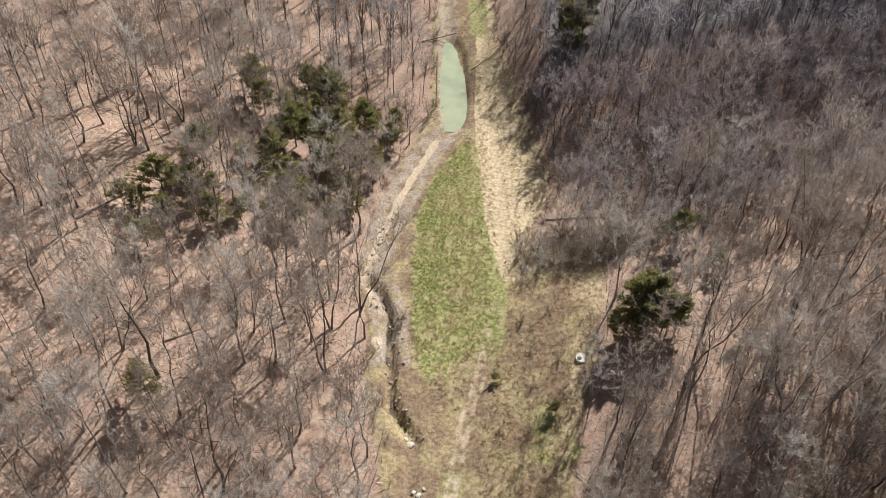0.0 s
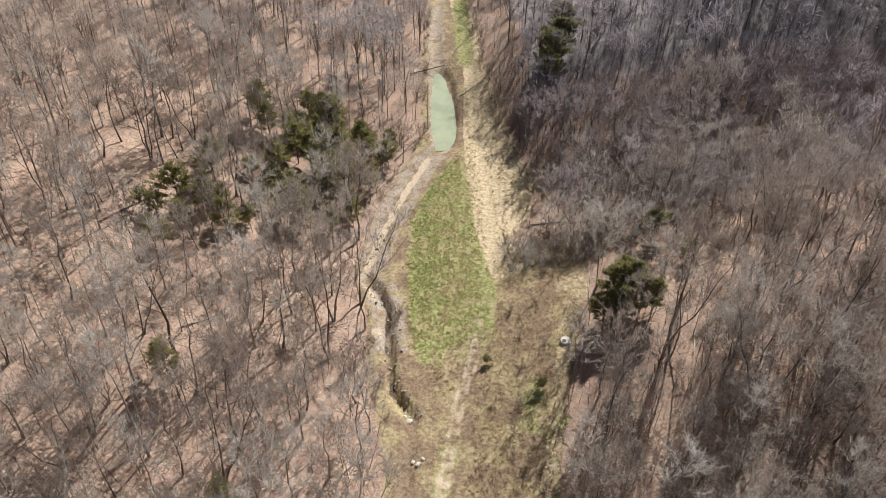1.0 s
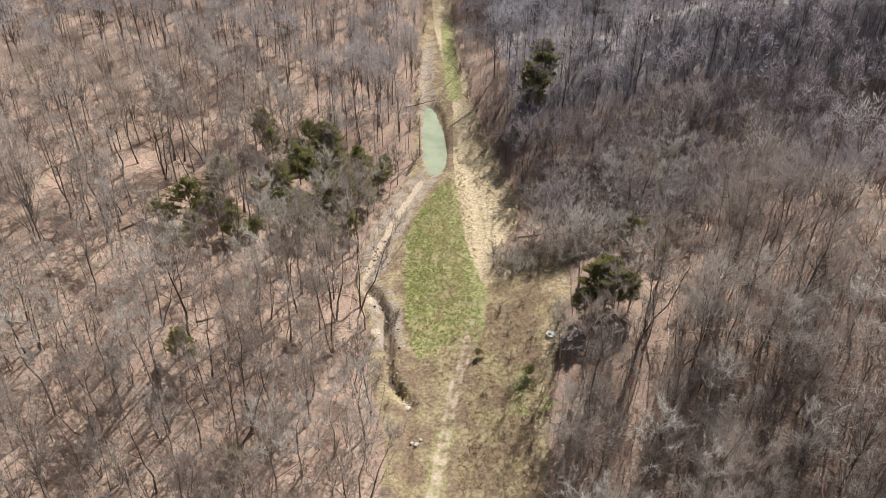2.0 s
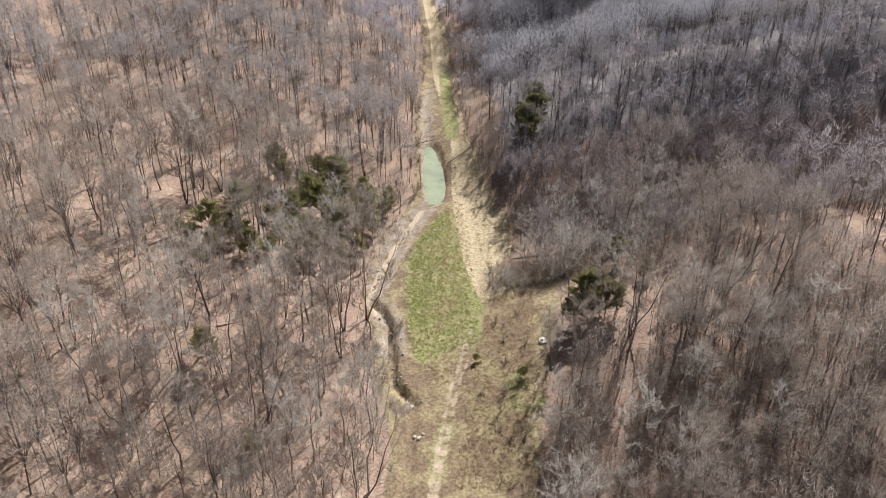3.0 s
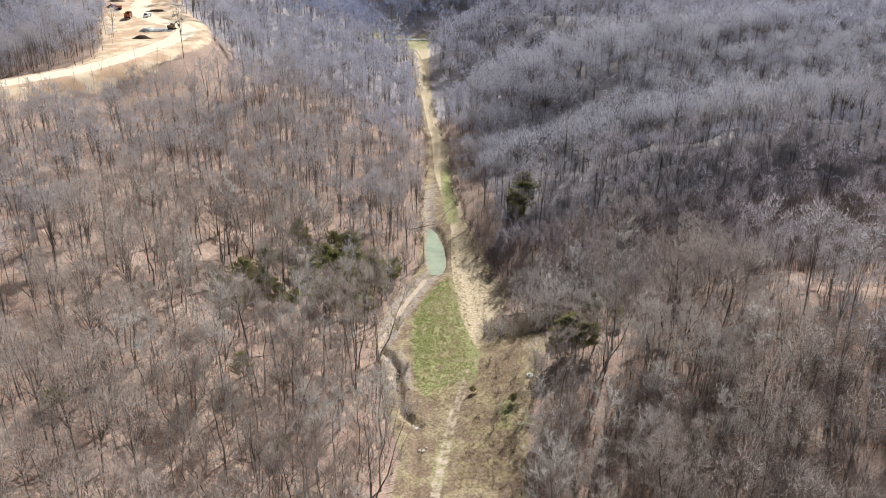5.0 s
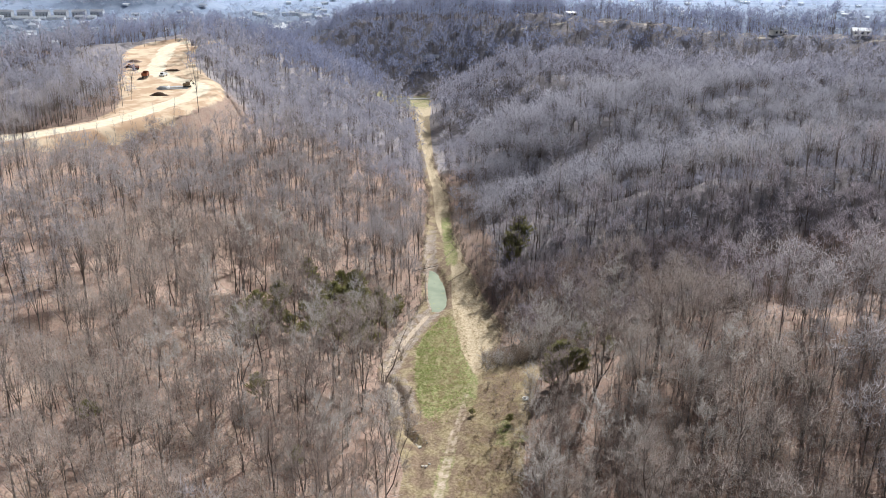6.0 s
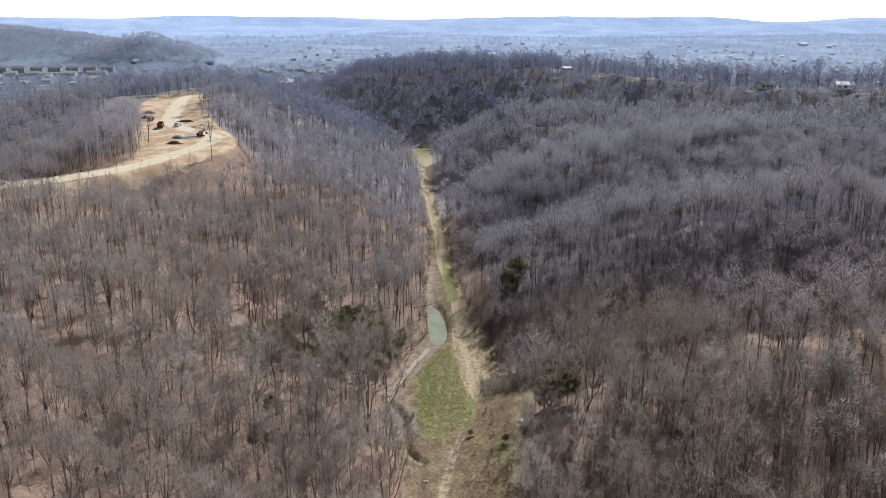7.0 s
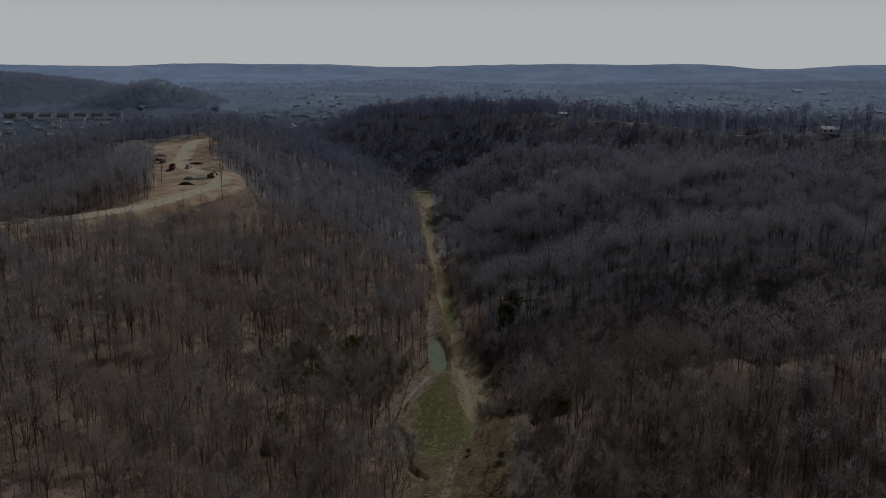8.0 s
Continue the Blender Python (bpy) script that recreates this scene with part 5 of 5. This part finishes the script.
def mound(name, x, y, rx, ry, h, mat, label, seed):
    r = np.random.RandomState(seed)
    a = np.linspace(0, 6.283, 25)[:-1]
    rings = []
    for f, g in ((1.15, -0.15), (0.95, 0.06), (0.7, 0.45), (0.45, 0.8), (0.18, 1.0)):
        wob = 1 + r.normal(0, 0.08, 24)
        rings.append(np.stack([np.cos(a) * rx * f * wob, np.sin(a) * ry * f * wob, np.full(24, g * h) + r.normal(0, 0.06 * h, 24)], 1))
    v = np.concatenate(rings + [np.array([[0, 0, h]])])
    f = []
    for k in range(4):
        for i in range(24):
            j = (i + 1) % 24
            f += [(k * 24 + i, k * 24 + j, k * 24 + 24 + j), (k * 24 + i, k * 24 + 24 + j, k * 24 + 24 + i)]
    f += [(96 + i, 96 + (i + 1) % 24, 120) for i in range(24)]
    ob = tagged(new(name, tri_mesh(name, v, f, mat, True)), label, "heap", "heaps on the building site")
    ob.location = (x, y, land(x, y))
    return ob


dump_truck(-129.5, 304, 8)
excavator(-141, 326, 100, RUST, "rusty red tracked excavator standing on orange clay")
excavator(-104, 279.5, -25, MUDDY, "muddy brown tracked excavator on the crushed stone pad")
pickup(-122.4, 308, 170, WHITE_PAINT, "white pickup truck parked on the haul road")
pickup(-133.6, 413, 20, WHITE_PAINT, "white pickup truck parked at the top of the site")
pickup(-131.8, 424, 60, WHITE_PAINT, "white pickup truck parked at the top of the site")
pickup(-136.5, 430, 100, GREY_PAINT, "grey pickup truck parked at the top of the site")
pickup(-152, 185, -60, WHITE_PAINT, "white pickup truck parked beside the haul road")
mound("soil_mound", -111.4, 261.5, 3.6, 1.8, 1.2, SOIL, "low dark mound of dug soil on clay", 1)
mound("soil_mound", -122, 322, 4.5, 1.1, 0.8, SOIL, "long low mound of dark dug soil", 2)
mound("soil_mound", -146, 334, 3.0, 1.6, 1.2, SOIL, "dark mound of dug soil beside the clay road", 3)
mound("soil_mound", -149, 350, 4, 2.0, 1.2, GROUND, "brown mound of soil at the edge of the site", 4)
mound("gravel_heap", -113.5, 276, 3, 2.2, 1.3, GRAVEL_PAD, "small heap of grey crushed stone", 5)
slab = thing("foundation_pad", -109, 279, 12, "grey crushed stone pad with a low concrete footing", "foundation", lift=-0.3)
part("stone_bed", box(0, 0, 0, 11, 9, 0.4, 0.12), GRAVEL_PAD, slab)
part("footing", box(0.5, -2.9, 0.4, 5.5, 0.7, 0.5, 0.05), WHITE_CONCRETE, slab)
part("footing", box(-3.0, 0.2, 0.4, 0.7, 4.5, 0.5, 0.05), WHITE_CONCRETE, slab)


# ---- buildings ----
def house(x, y, turn, wide, deep, tall, wall_mat, roof_mat, label, group="", windows=3, z=None, name="house"):
    base = thing(name, x, y, turn, label, "house", group, -0.3, z)
    wall = part("wall", box(0, 0, 0, wide, deep, tall + 0.3), wall_mat, base)
    top, rise, e = tall + 0.3, deep * 0.24, 0.5
    bm = bmesh.new()
    w2, d2 = wide / 2 + e, deep / 2 + e
    vs = [bm.verts.new(c) for c in ((-w2, -d2, top), (w2, -d2, top), (w2, d2, top), (-w2, d2, top), (-w2, 0, top + rise), (w2, 0, top + rise))]
    for f in ((0, 1, 5, 4), (2, 3, 4, 5), (1, 2, 5), (3, 0, 4), (3, 2, 1, 0)):
        bm.faces.new([vs[i] for i in f])
    part("roof", bm, roof_mat, base)
    for i in range(windows):
        q = (i + 0.5) / windows * wide - wide / 2
        for lv in range(max(1, int(tall // 2.9))):
            part("window", box(q, -deep / 2 - 0.03, 1.2 + 2.9 * lv, min(1.4, wide / windows * 0.5), 0.1, 1.3), GLASS, wall)
    return base


road_bm = bmesh.new()
box(-17, 507, 1.2, 56, 6.5, 0.5, 0.05, road_bm)
lane = tagged(new("road"), "grey paved lane crossing the end of the valley", "road", kind="structure")
part("surface", road_bm, ASPHALT, lane)
lane.location = (0, 0, land(-10, 507) - 1.45)
house(9, 572, 8, 13, 7, 3.0, WALL_PALE, ROOF_PALE, "small white house at the foot of a wooded hill", "houses on the hills")
house(-2, 566, -5, 6, 5, 2.6, WALL_PALE, ROOF_GREY, "small pale shed at the foot of a wooded hill", "houses on the hills", 1)
house(112, 538, 20, 7, 5, 2.6, WALL_PALE, ROOF_BRIGHT, "white house with a pale roof on the wooded ridge", "houses on the hills")
house(262, 405, -15, 10, 7, 2.8, WALL_PALE, ROOF_BRIGHT, "white house with a bright roof on the wooded ridge", "houses on the hills")
house(222, 428, 10, 9, 6, 2.8, WALL_PALE, ROOF_GREY, "pale house with a grey roof on the wooded ridge", "houses on the hills")
house(300, 392, -10, 10, 7, 2.8, WALL_PALE, ROOF_GREY, "pale house with a grey roof on the wooded ridge", "houses on the hills")
for i in range(7):
    house(-665 + 27 * i, 1262 + 3 * i, 4, 19, 12, 8.0, WALL_GREY, ROOF_GREY, "long three-storey apartment block with a grey roof", "apartment blocks at the edge of town", 4, name="apartment_building")
r = np.random.RandomState(44)
for i in range(260):
    y = r.uniform(780, 2500)
    x = r.uniform(-0.55, 0.55) * (y + 124)
    if i < 34:
        x, y = r.uniform(-640, -400), r.uniform(780, 1235)
    elif i < 60:
        x, y = r.uniform(-260, -90), r.uniform(1000, 1300)
    elif i < 82:
        y = r.uniform(800, 1400)
        x = r.uniform(0.28, 0.56) * (y + 124)
    if land(x, y) > 18:
        continue
    big = r.uniform(0, 1) < 0.04
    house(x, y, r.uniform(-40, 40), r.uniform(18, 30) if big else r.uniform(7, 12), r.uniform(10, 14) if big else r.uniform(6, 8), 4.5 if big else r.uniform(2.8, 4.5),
          TOWN_HAZE_WALL, (TOWN_HAZE_ROOF, ROOF_BRIGHT)[i % 2], "distant town house with haze-tinted pale walls and a light roof", "houses of the town", 1)


# ---- town street below the apartment blocks ----
street_bm = bmesh.new()
box(-585, 1243, 0, 190, 7, 0.4, 0.0, street_bm)
street = tagged(new("street"), "pale paved street in front of the apartment blocks", "street", kind="structure")
part("surface", street_bm, ASPHALT, street)
street.location = (0, 0, land(-585, 1243) + 0.3)
for x, y, w in ((-540, 1212, 24), (-500, 1222, 30), (-590, 1205, 20), (-565, 1190, 18), (-620, 1196, 16)):
    house(x, y, 5, w, 10, 4.0, WHITE_PAINT, ROOF_PALE, "low white commercial building with a flat pale roof", "shops by the street", 3, name="shop")


def parked_car(x, y, turn, paint, label):
    base = thing("parked_car", x, y, turn, label, "car", "cars parked in town")
    part("body", box(0, 0, 0.3, 1.85, 4.6, 0.6, 0.15), paint, base)
    part("cabin", box(0, -0.2, 0.88, 1.6, 2.3, 0.6, 0.2), GLASS, base)
    for s in (-1, 1):
        for q in (-1.4, 1.4):
            part("tyre", round_bar((s * 0.75, q, 0.33), (s * 0.95, q, 0.33), 0.33, 0.33, 10), RUBBER, base)
    return base


first = parked_car(-640, 1228, 90, WHITE_PAINT, "white car parked along the town street")
for i in range(1, 26):
    x, y = -640 + 6.1 * i, 1228 + (i % 3) * 2.5 - 12 * (i % 2)
    copy_thing(first, pose(x, y, land(x, y), 0, 0, 90 + 4 * (i % 5)))
